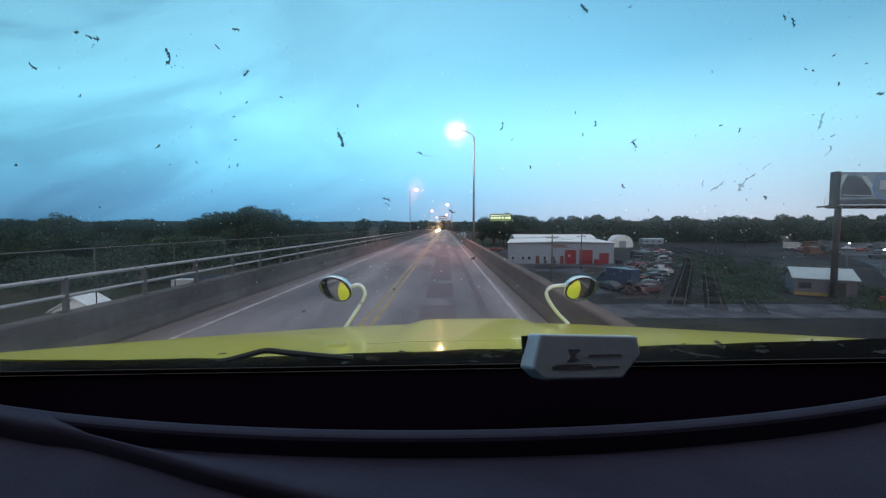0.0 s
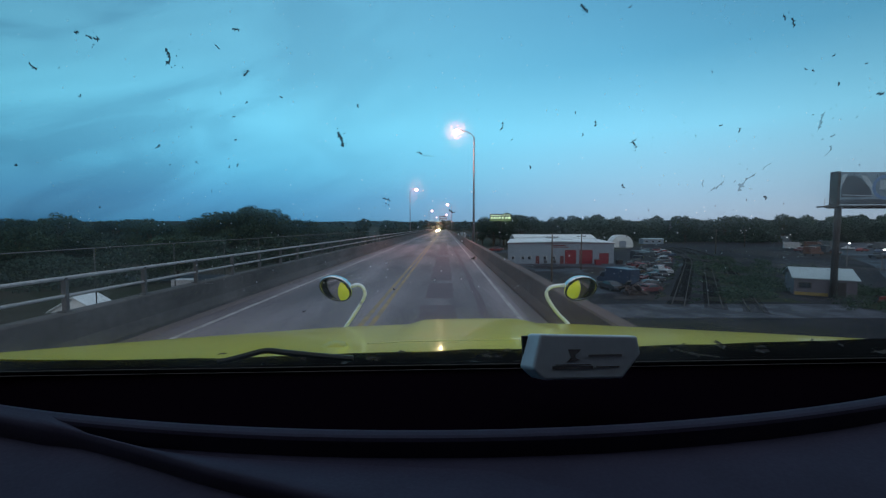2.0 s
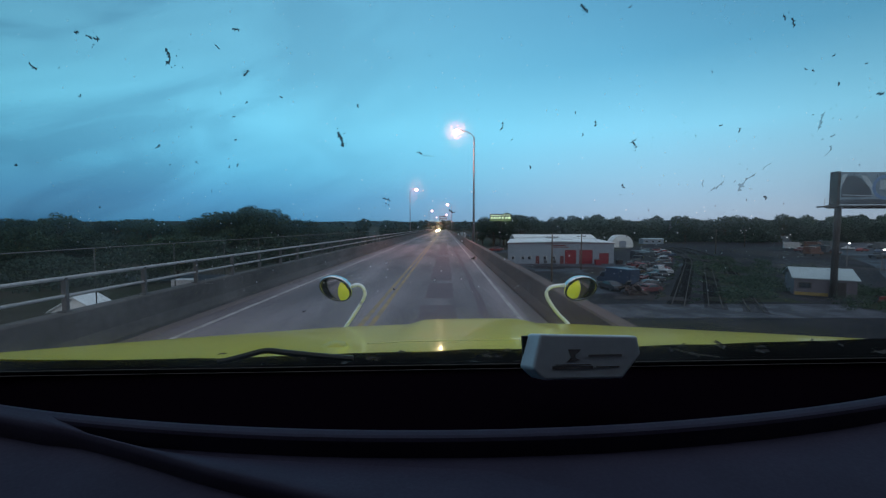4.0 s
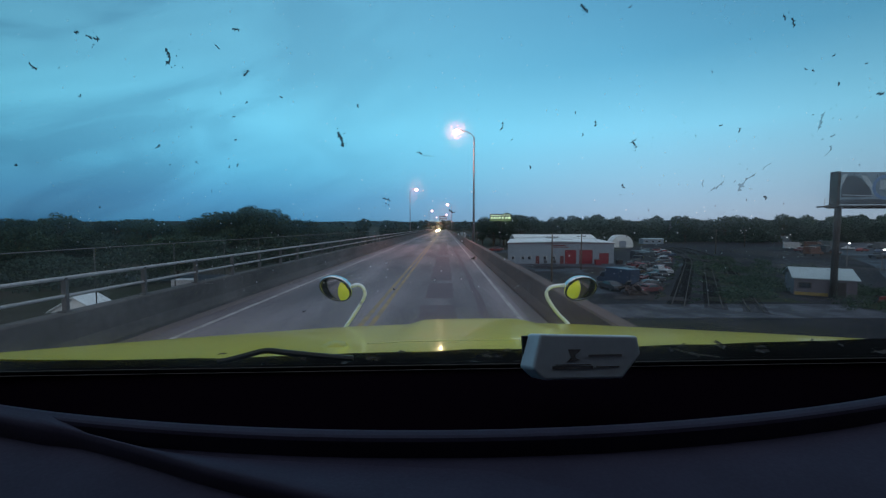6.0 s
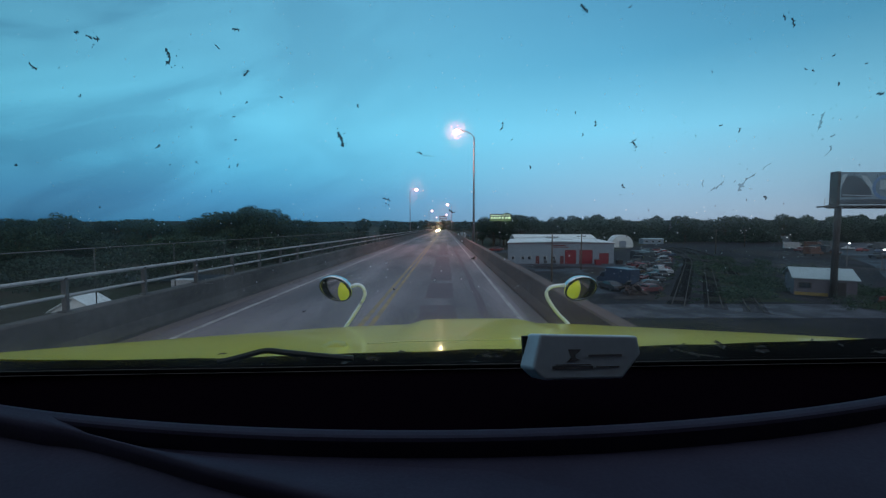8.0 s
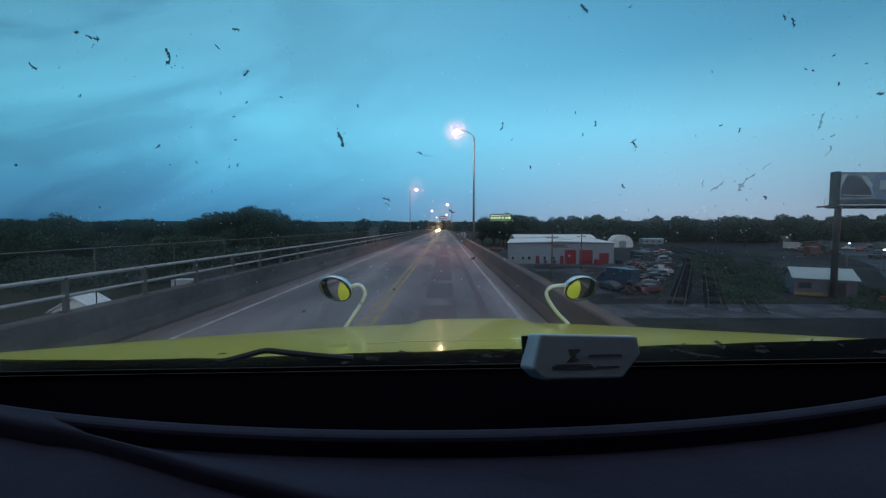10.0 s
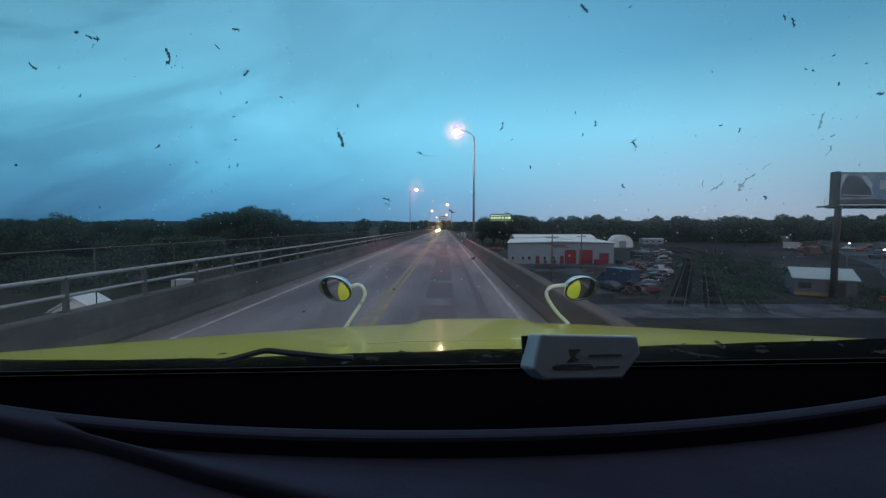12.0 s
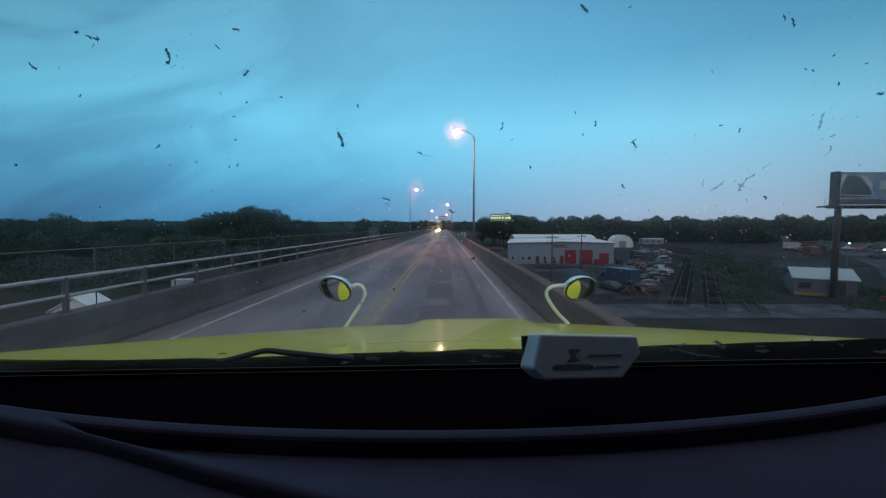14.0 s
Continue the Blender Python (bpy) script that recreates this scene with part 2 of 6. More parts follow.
M_GLASS = pane_mat("windshield_glass", (0.98, 0.99, 0.985), 0.012, 0.06)
M_TINT = pane_mat("tinted_glass", (0.34, 0.31, 0.31), 0.04)
M_WINDOW = mat("dark_window_glass", (0.02, 0.03, 0.04), (0.03, 0.035, 0.045), 0.12, scale=2)
M_GREYWALL = mat("grey_metal_cladding", (0.195, 0.25, 0.31), (0.165, 0.215, 0.265), 0.6, scale=0.5, stretch=(6, 6, 0.4))
M_SLATE = mat("slate_purple_cladding", (0.085, 0.075, 0.10), (0.06, 0.055, 0.075), 0.6, scale=0.5, stretch=(6, 6, 0.4))
M_WHITEROOF = mat("white_membrane_roof", (0.62, 0.68, 0.70), (0.5, 0.55, 0.57), 0.7, scale=0.25)
M_DIMROOF = mat("pale_blue_grey_roof", (0.33, 0.42, 0.45), (0.27, 0.35, 0.38), 0.7, scale=0.4)
M_WHITEWALL = mat("white_metal_siding", (0.44, 0.47, 0.50), (0.36, 0.385, 0.41), 0.6, scale=0.6, stretch=(5, 5, 0.4))
M_GARAGE = mat("white_clapboard_paint", (0.74, 0.78, 0.80), (0.62, 0.66, 0.68), 0.7, scale=2)
M_REDDOOR = mat("red_roller_door", (0.20, 0.010, 0.022), (0.15, 0.008, 0.017), 0.5, scale=1.0)
M_MAROON = mat("maroon_trim", (0.12, 0.02, 0.025), (0.09, 0.018, 0.02), 0.6, scale=2)
M_STEEL = mat("rusty_rail_steel", (0.035, 0.027, 0.024), (0.05, 0.042, 0.038), 0.8, 0.0, scale=4)
M_STEEL.node_tree.nodes["Principled BSDF"].inputs["Specular IOR Level"].default_value = 0.1
M_TIE = mat("old_timber_tie", (0.017, 0.0155, 0.017), (0.011, 0.010, 0.011), 0.95, scale=4, spread=0.2)
M_WOODPOLE = mat("weathered_timber_pole", (0.11, 0.09, 0.075), (0.07, 0.055, 0.045), 0.9, scale=3, stretch=(4, 4, 0.4))
M_DARKSTEEL = mat("dark_painted_steel", (0.035, 0.033, 0.036), (0.05, 0.045, 0.045), 0.6, 0.3, scale=2)
M_SHINGLE = mat("grey_shingle_roof", (0.30, 0.33, 0.34), (0.22, 0.24, 0.25), 0.9, scale=2, fine=10)
M_TYRE = mat("tyre_rubber", (0.02, 0.02, 0.02), (0.03, 0.03, 0.03), 0.85, scale=8)
M_OCHRE = mat("ochre_siding", (0.22, 0.16, 0.04), (0.17, 0.12, 0.03), 0.7, scale=1)
M_ADDARK = mat("poster_blue_grey_print", (0.085, 0.145, 0.20), (0.19, 0.28, 0.35), 0.5, scale=0.28, detail=3)
M_ADTAN = mat("poster_tan_print", (0.20, 0.20, 0.17), (0.12, 0.13, 0.13), 0.5, scale=0.8, detail=3)
M_ADBLUE = mat("poster_blue_print", (0.07, 0.16, 0.34), (0.12, 0.23, 0.38), 0.5, scale=0.6, detail=3)
M_ADPALE = mat("poster_pale_print", (0.34, 0.43, 0.50), (0.22, 0.30, 0.36), 0.5, scale=0.8, detail=3)
M_ADNIGHT = mat("poster_dark_print", (0.03, 0.048, 0.07), (0.055, 0.08, 0.11), 0.5, scale=0.6, detail=3)
M_SIGNGREEN = glow("lit_sign_green", (0.16, 0.26, 0.09), 0.35)
M_SIGNLIT = glow("lit_sign_white", (0.6, 0.8, 0.5), 0.8)
M_SIGNDARK = mat("sign_face_dark", (0.015, 0.03, 0.02), (0.02, 0.035, 0.025), 0.5, scale=1)


for dull, share in ((M_GRASS, 0.05), (M_GRAVEL, 0.08), (M_LOT, 0.12), (M_APRON, 0.15), (M_LEAF, 0.12), (M_LEAFFAR, 0.10), (M_HILL, 0.05), (M_BARK, 0.1), (M_TIE, 0.1), (M_STEEL, 0.2), (M_CONC, 0.15), (M_ROAD, 0.3), (M_DARKSTEEL, 0.2), (M_WALKWAY, 0.15)):
    # dusty and leafy surfaces have next to no sheen at low angles
    dull.node_tree.nodes["Principled BSDF"].inputs["Specular IOR Level"].default_value = share


# ---- mesh helpers ----
def mesh_of(name, bm, material, smooth=False):
    me = bpy.data.meshes.new(name)
    bmesh.ops.recalc_face_normals(bm, faces=bm.faces)
    bm.to_mesh(me)
    bm.free()
    me.materials.append(material)
    if smooth:
        me.polygons.foreach_set("use_smooth", [True] * len(me.polygons))
    return me


def part(name, bm, material, parent=None, label="", smooth=False):
    ob = new(name, mesh_of(name, bm, material, smooth))
    ob.parent = parent
    if label:
        ob["label"] = label
    return ob


def thing(name, m, label, category, group=""):
    ob = new(name)
    ob.empty_display_size = 0.2
    ob.matrix_basis = m
    return tagged(ob, label, category, group)


def box(bm, x0, x1, y0, y1, z0, z1, bevel=0.0, m=None):
    r = bmesh.ops.create_cube(bm, size=1)
    vs = r["verts"]
    for v in vs:
        v.co = Vector(((x0 + x1) / 2 + v.co.x * (x1 - x0), (y0 + y1) / 2 + v.co.y * (y1 - y0), (z0 + z1) / 2 + v.co.z * (z1 - z0)))
        if m:
            v.co = m @ v.co
    if bevel:
        es = list({e for v in vs for e in v.link_edges})
        bmesh.ops.bevel(bm, geom=es, offset=bevel, segments=2, affect="EDGES", profile=0.5)
    return bm


def boxes(*rows, bevel=0.0):
    bm = bmesh.new()
    for r in rows:
        box(bm, *r, bevel=bevel)
    return bm


def tube(bm, pts, radii, seg=10, caps=True):
    """A round bar along points, with a radius at each."""
    if not isinstance(radii, (list, tuple)):
        radii = [radii] * len(pts)
    pts = [Vector(p) for p in pts]
    rings = []
    up = Vector((0.3, 0.2, 1)).normalized()
    for i, p in enumerate(pts):
        d = (pts[min(i + 1, len(pts) - 1)] - pts[max(i - 1, 0)]).normalized()
        ref = up if abs(d.dot(up)) < 0.95 else Vector((1, 0, 0))
        a = d.cross(ref).normalized()
        b = d.cross(a)
        rings.append([bm.verts.new(p + radii[i] * (math.cos(2 * math.pi * k / seg) * a + math.sin(2 * math.pi * k / seg) * b)) for k in range(seg)])
    for r0, r1 in zip(rings, rings[1:]):
        for k in range(seg):
            bm.faces.new((r0[k], r0[(k + 1) % seg], r1[(k + 1) % seg], r1[k]))
    if caps:
        bm.faces.new(rings[0][::-1])
        bm.faces.new(rings[-1])
    return bm


def prism(bm, outline, y0, y1, axis="y"):
    """Extrudes an outline in the x-z plane along y (or a y-z outline along x)."""
    def put(a, b, t):
        return (a, t, b) if axis == "y" else (t, a, b)
    f, g = ([bm.verts.new(put(a, b, t)) for a, b in outline] for t in (y0, y1))
    bm.faces.new(f)
    bm.faces.new(g[::-1])
    n = len(outline)
    for i in range(n):
        bm.faces.new((f[i], g[i], g[(i + 1) % n], f[(i + 1) % n]))
    return bm


def grid(bm, xs, ys, fn):
    rows = [[bm.verts.new(fn(x, y)) for x in xs] for y in ys]
    for a, b in zip(rows, rows[1:]):
        for i in range(len(xs) - 1):
            bm.faces.new((a[i], a[i + 1], b[i + 1], b[i]))
    return rows


def smooth_path(pts, steps=5):
    """Rounds off a path of points."""
    p = [Vector(v) for v in pts]
    p = [2 * p[0] - p[1]] + p + [2 * p[-1] - p[-2]]
    out = []
    for i in range(1, len(p) - 2):
        for k in range(steps):
            t = k / steps
            out.append(0.5 * (2 * p[i] + (p[i + 1] - p[i - 1]) * t + (2 * p[i - 1] - 5 * p[i] + 4 * p[i + 1] - p[i + 2]) * t * t + (3 * p[i] - p[i - 1] - 3 * p[i + 1] + p[i + 2]) * t ** 3))
    return out + [p[-2]]


def span(a, b, n):
    return [a + (b - a) * i / (n - 1) for i in range(n)]


# ---- ground and bridge ----
GROUND = -8.5


def deck(y):
    """Height of the roadway, falling gently ahead."""
    return -0.0058 * max(0.0, y) - 1.0e-5 * min(abs(y), 350.0) ** 2 - 0.007 * max(0.0, abs(y) - 350.0)


bm = bmesh.new()
gx = [-4000, -1500, -600, -200, -60, 0, 60, 200, 600, 1500, 4000]
gy = [-4000, -1000, -200, -50, 0, 50, 120, 200, 300, 500, 900, 1800, 4000]
grid(bm, gx, gy, lambda x, y: (x, y, GROUND))
tagged(part("ground", bm, M_GRASS), "dark rough grass and earth at dusk below the bridge", "ground", kind="structure")

YS = [-60 + 12 * i for i in range(71)]


def strip(name, outline, material, label, category, ys=YS):
    """A long piece with one cross-section that follows the roadway."""
    bm = bmesh.new()
    rings = [[bm.verts.new((x, y, deck(y) + z)) for x, z in outline] for y in ys]
    n = len(outline)
    for a, b in zip(rings, rings[1:]):
        for i in range(n):
            bm.faces.new((a[i], a[(i + 1) % n], b[(i + 1) % n], b[i]))
    bm.faces.new(rings[0])
    bm.faces.new(rings[-1][::-1])
    return tagged(part(name, bm, material), label, category, kind="structure")


strip("road", [(-6.35, 0), (2.42, 0), (2.42, -0.5), (-6.35, -0.5)], M_ROAD, "worn grey asphalt bridge roadway with faint purple tint", "road")
strip("bridge_slab", [(-9.3, -0.02), (-6.35, -0.02), (-6.35, -0.51), (2.42, -0.51), (2.42, -0.1), (3.0, -0.1), (3.0, -0.9), (1.6, -1.9), (-7.6, -1.9), (-9.3, -0.9)],
      M_CONC, "weathered concrete bridge deck slab", "bridge deck")
strip("pavement", [(-9.3, -0.015), (-9.3, 0.12), (-6.62, 0.12), (-6.62, -0.015)], M_WALKWAY, "raised concrete footway behind the parapet", "sidewalk")
strip("parapet_wall_left", [(-6.34, -0.015), (-6.34, 0.08), (-6.42, 0.30), (-6.46, 0.74), (-6.49, 0.77), (-6.70, 0.77), (-6.72, 0.74), (-6.72, -0.015)],
      M_CONC, "stained brown-grey concrete parapet with metal railing on top", "parapet")
strip("parapet_wall_right", [(2.41, -0.09), (2.41, 0.08), (2.50, 0.30), (2.55, 0.75), (2.58, 0.78), (2.84, 0.78), (2.87, 0.75), (2.87, -0.09)],
      M_CONC2, "dark brown stained concrete parapet of the bridge", "parapet")
strip("gutter_joint_left", [(-6.34, 0.001), (-6.34, 0.005), (-6.02, 0.005), (-6.02, 0.001)], M_PATCH, "dark dirt along the left parapet foot", "gutter")
strip("gutter_joint_right", [(2.06, 0.001), (2.06, 0.005), (2.41, 0.005), (2.41, 0.001)], M_PATCH, "dark dirt along the right parapet foot", "gutter")
for nm, a, b, mt, lb in (("centre_line", -1.98, -1.86, M_YELLOWLINE, "worn yellow centre line"), ("centre_line", -1.74, -1.62, M_YELLOWLINE, "worn yellow centre line"),
                         ("edge_line", 1.80, 1.92, M_WHITELINE, "worn white edge line"), ("edge_line", -5.54, -5.42, M_WHITELINE, "worn white edge line")):
    strip(nm, [(a, 0.002), (a, 0.006), (b, 0.006), (b, 0.002)], mt, lb + " painted on the asphalt", "road marking")
# reddish sealed strips along the middle of the lane
random.seed(4)
for px, w, y0, y1 in ((-0.20, 0.95, 5.5, 11.5), (-0.16, 0.9, 12.6, 16.0), (-0.14, 0.9, 16.8, 30.0), (-0.12, 0.85, 32.5, 58.0), (1.05, 0.22, 6.0, 40.0)):
    bm = bmesh.new()
    n = 22
    a = [bm.verts.new((px - w / 2 + random.uniform(-0.04, 0.04), y, deck(y) + 0.004)) for y in span(y0, y1, n)]
    c = [bm.verts.new((px + w / 2 + random.uniform(-0.04, 0.04), y, deck(y) + 0.004)) for y in span(y0, y1, n)]
    for i in range(n - 1):
        bm.faces.new((a[i], c[i], c[i + 1], a[i + 1]))
    tagged(part("road_seal", bm, M_SEAL), "reddish sealed repair strip in the asphalt", "road patch", kind="structure")
# piers
for y in range(-20, 420, 44):
    bm = boxes((-6.5, 0.2, y - 0.6, y + 0.6, GROUND - 0.3, deck(y) - 2.6), (-8.4, 2.2, y - 0.75, y + 0.75, deck(y) - 2.7, deck(y) - 1.85), bevel=0.06)
    tagged(part("bridge_pier", bm, M_CONC), "concrete bridge pier", "pier", "bridge piers", "structure")

# parapet railing on the left: posts and two rails
rail_thing = thing("bridge_railing", pose(-6.58, 0, 0), "two-rail galvanised railing on the concrete parapet", "railing")
for k, (z, r) in enumerate(((1.05, 0.030), (1.36, 0.036))):
    bm = bmesh.new()
    tube(bm, [(0, y, deck(y) + z) for y in YS[:60]], r, 8)
    part("rail", bm, M_RAIL, rail_thing, smooth=True)
post_mesh = mesh_of("post", boxes((-0.045, 0.045, -0.03, 0.03, 0.0, 0.60), (-0.09, 0.09, -0.09, 0.09, 0.0, 0.025), bevel=0.006), M_RAILPOST)
for i in range(160):
    y = -6 + 1.85 * i
    o = new("post", post_mesh)
    o.parent, o.location = rail_thing, (0, y, deck(y) + 0.768)
# chain-link fence along the far side of the footway
fence = thing("chain_link_fence", pose(-8.95, 0, 0), "low chain-link fence with steel posts beside the footway", "fence")
fpost = mesh_of("fence_post", tube(bmesh.new(), [(0, 0, 0), (0, 0, 1.60)], [0.015, 0.015], 8), M_WIRE, True)
for i in range(80):
    y = -8 + 3.05 * i
    o = new("fence_post", fpost)
    o.parent, o.location = fence, (0, y, deck(y) + 0.115)
bm = bmesh.new()
tube(bm, [(0, y, deck(y) + 1.70) for y in YS[:24]], 0.013, 6)
part("top_rail", bm, M_POLE, fence, smooth=True)
bm = bmesh.new()
for i in range(600):
    y = -8 + i * 0.16
    for s in (1, -1):
        a, b = Vector((0.01 * s, y, deck(y) + 0.16)), Vector((0.01 * s, y + s * 1.5, deck(y) + 1.68))
        e = Vector((0, 0.002, 0))
        bm.faces.new([bm.verts.new(v) for v in (a - e, a + e, b + e, b - e)])
tagged(part("wire_mesh", bm, M_WIRE, fence), kind="stuff")


# ---- street lamps ----
def street_lamp():
    """Tall tapered mast with a curved arm towards +x."""
    t = thing("street_lamp", pose(0, 0, -50), "tall galvanised street lamp, lit warm pinkish-orange, on the bridge edge", "street lamp", "street lamps along the bridge")
    bm = bmesh.new()
    tube(bm, [(0, 0, 0), (0, 0, 5.7), (0, 0, 11.4)], [0.13, 0.10, 0.07], 12)
    box(bm, -0.2, 0.2, -0.2, 0.2, 0, 0.03)
    part("mast", bm, M_POLE, t, smooth=True)
    bm = bmesh.new()
    tube(bm, [(0, 0, 11.2), (0.25, 0, 11.65), (0.7, 0, 11.9), (1.35, 0, 12.02)], [0.06, 0.055, 0.05, 0.04], 8)
    part("arm", bm, M_POLE, t, smooth=True)
    bm = bmesh.new()
    prism(bm, [(1.25, 11.98), (1.3, 12.10), (1.6, 12.16), (1.95, 12.12), (2.05, 12.02), (1.98, 11.96)], -0.16, 0.16)
    head = part("lamp_head", bm, M_DARKSTEEL, t)
    bm = bmesh.new()
    bmesh.ops.create_uvsphere(bm, u_segments=12, v_segments=8, radius=1)
    for v in bm.verts:
        v.co = Vector((1.72 + v.co.x * 0.34, v.co.y * 0.22, 11.92 + v.co.z * 0.2))
    part("lens", bm, M_LAMP, head, "glowing warm lamp lens", True)
    return t


lamp = street_lamp()
LAMPS = [(2.95, 41.5, 180), (-9.1, 107, 0), (2.95, 172, 180), (-9.1, 237, 0), (2.95, 302, 180), (-9.1, 367, 0), (-9.1, -25, 0)]
for i, (x, y, rz) in enumerate(LAMPS):
    m = pose(x, y, deck(y) + (0.12 if x < 0 else -0.1), 0, 0, rz)
    if i == 0:
        lamp.matrix_basis = m
    else:
        copy_thing(lamp, m)
    if y < 120:
        bulb = bpy.data.lights.new("street_bulb", "SPOT")
        bulb.energy, bulb.color, bulb.shadow_soft_size, bulb.spot_size, bulb.spot_blend = 3300, (1.0, 0.48, 0.42), 0.2, radians(140), 0.6
        o = new("street_bulb", bulb)
        o.matrix_basis = pose(x + (1.72 if rz == 0 else -1.72), y, deck(y) + 11.6)


# ---- the truck that carries the camera ----
XC = 0.09
truck = thing("truck", Matrix.Translation((0, 0, EYE)) @ pose(0, 0, 0, 0, -1.0, 0) @ Matrix.Translation((0, 0, -EYE)),
              "yellow conventional truck with dark dashboard and chrome hood mirrors", "truck")


def hood_z(x, y):
    """Height of the bonnet above the road."""
    w = hood_w(y)
    t = (x - XC) / w
    z = EYE - 0.282 - 0.176 * (y - 0.85) - 0.0105 * (y - 0.85) * abs(y - 0.85) - 0.04 * max(0, y - 0.85) * t * t - 0.012 * abs(t) ** 14 + (0.02 * t * t if t < 0 else 0)
    # raised centre panel with soft shoulders
    s = min(max((x + 0.21) / 0.11, 0.0), 1.0) * min(max((0.47 - x) / 0.12, 0.0), 1.0)
    s = s * s * (3 - 2 * s)
    z += 0.023 * min(1.0, max(0.0, (y - 0.85) / 1.1)) * s
    if y > 2.12:
        z -= 1.9 * (y - 2.12) ** 2
    return z


def hood_w(y):
    return 1.29 - 0.2 * (y - 0.85) if y > 0.85 else 1.29


bm = bmesh.new()
HY = span(0.83, 2.1, 26) + [2.16, 2.22, 2.3, 2.38, 2.46, 2.54, 2.6]
HT = span(-1, 1, 121)
rows = [[bm.verts.new((XC + t * hood_w(y), y, hood_z(XC + t * hood_w(y), y))) for t in HT] for y in HY]
for a, b in zip(rows, rows[1:]):
    for i in range(len(HT) - 1):
        bm.faces.new((a[i], a[i + 1], b[i + 1], b[i]))
# sides and nose fall to the bumper line
skirt = [r[0] for r in rows] + rows[-1][1:-1] + [r[-1] for r in reversed(rows)]
low = [bm.verts.new((v.co.x + (0.03 if v.co.x > XC else -0.03), v.co.y + (0.08 if v.co.y > 2.55 else 0), 0.75)) for v in skirt]
for i in range(len(skirt) - 1):
    bm.faces.new((skirt[i], low[i], low[i + 1], skirt[i + 1]))
hood = part("hood", bm, M_PAINT, truck, "glossy yellow painted hood with raised centre", True)
# low round boss on the hood, its shading put into a darker yellow
for x, y in ((-0.30, 1.06),):
    bm = bmesh.new()
    bmesh.ops.create_uvsphere(bm, u_segments=20, v_segments=10, radius=1)
    for v in bm.verts:
        v.co = Vector((x + v.co.x * 0.034, y + v.co.y * 0.045, hood_z(x, y) - 0.002 + v.co.z * 0.012))
    part("hood_latch_boss", bm, M_PAINTSHADE, hood, smooth=True)
# hood crease as a thin bar, its bright highlight painted pale yellow
bm = bmesh.new()
tube(bm, [(x, 1.10, hood_z(x, 1.10) + 0.0005) for x in span(-0.22, 0.5, 40)], 0.0012, 6)
part("hood_seam", bm, M_SEAM, hood, smooth=True)
# body below
part("bumper", boxes((XC - 1.0, XC + 1.0, 2.55, 2.85, 0.45, 0.8), bevel=0.05), M_CHROME, truck)
part("chassis", boxes((XC - 0.45, XC + 0.45, -3.2, 2.5, 0.62, 0.9)), M_DARKSTEEL, truck)


grille = part("grille", boxes((XC - 0.42, XC + 0.42, 2.60, 2.70, 0.95, 1.45), bevel=0.02), M_CHROME, truck, "chrome grille surround")
for i in range(9):
    z = 0.99 + i * 0.053
    part("slat", boxes((XC - 0.38, XC + 0.38, 2.695, 2.715, z, z + 0.022)), M_DARKSTEEL, grille)
for x in (XC - 0.68, XC + 0.68):
    bm = bmesh.new()
    bmesh.ops.create_uvsphere(bm, u_segments=16, v_segments=8, radius=0.105)
    for v in bm.verts:
        v.co = Vector((x + v.co.x, 2.67 + v.co.y * 0.45, 1.12 + v.co.z))
    part("headlight", bm, M_CHROME, truck, smooth=True)
for x0, x1 in ((XC - 1.22, XC - 0.80), (XC + 0.80, XC + 1.22)):
    arc = [(1.95 + 0.62 * math.cos(a), 0.5 + 0.62 * math.sin(a)) for a in span(0.1, math.pi - 0.1, 14)]
    inner = [(1.95 + 0.56 * math.cos(a), 0.5 + 0.56 * math.sin(a)) for a in span(math.pi - 0.1, 0.1, 14)]
    part("fender", prism(bmesh.new(), arc + inner, x0, x1, "x"), M_PAINT, truck, smooth=False)


def ring_profile(bm, prof, seg=28):
    """Turns a profile of (x, radius) about the x axis."""
    rings = [[bm.verts.new((x, r * math.cos(2 * math.pi * k / seg), r * math.sin(2 * math.pi * k / seg))) for k in range(seg)] for x, r in prof]
    for a, b in zip(rings, rings[1:]):
        for k in range(seg):
            bm.faces.new((a[k], a[(k + 1) % seg], b[(k + 1) % seg], b[k]))
    bm.faces.new(rings[0])
    bm.faces.new(rings[-1][::-1])
    return bm


TYRE = [(-0.11, 0.28), (-0.14, 0.36), (-0.14, 0.47), (-0.11, 0.5), (0.11, 0.5), (0.14, 0.47), (0.14, 0.36), (0.11, 0.28)]
tyre_me = mesh_of("tyre", ring_profile(bmesh.new(), TYRE), M_TYRE, True)
rim_me = mesh_of("rim", ring_profile(bmesh.new(), [(-0.13, 0.08), (-0.12, 0.285), (0.12, 0.285), (0.13, 0.08)]), M_CHROME, True)
for x in (XC - 0.98, XC + 0.98):
    for y in (1.95, -2.6):
        o = new("wheel", tyre_me)
        o.parent, o.location = truck, (x, y, 0.5)
        r = new("rim", rim_me)
        r.parent = o
# cab shell: floor, back, roof, doors with window openings
CX0, CX1 = XC - 1.2, XC + 1.2
part("cab_floor", boxes((CX0, CX1, -2.0, 0.7, 0.95, 1.05)), M_CAB, truck)
part("cab_back", boxes((CX0, CX1, -2.05, -1.95, 1.0, EYE + 0.85)), M_CAB, truck)
part("cab_roof", boxes((CX0, CX1, -2.05, 0.25, EYE + 0.8, EYE + 0.88), bevel=0.02), M_CAB, truck)
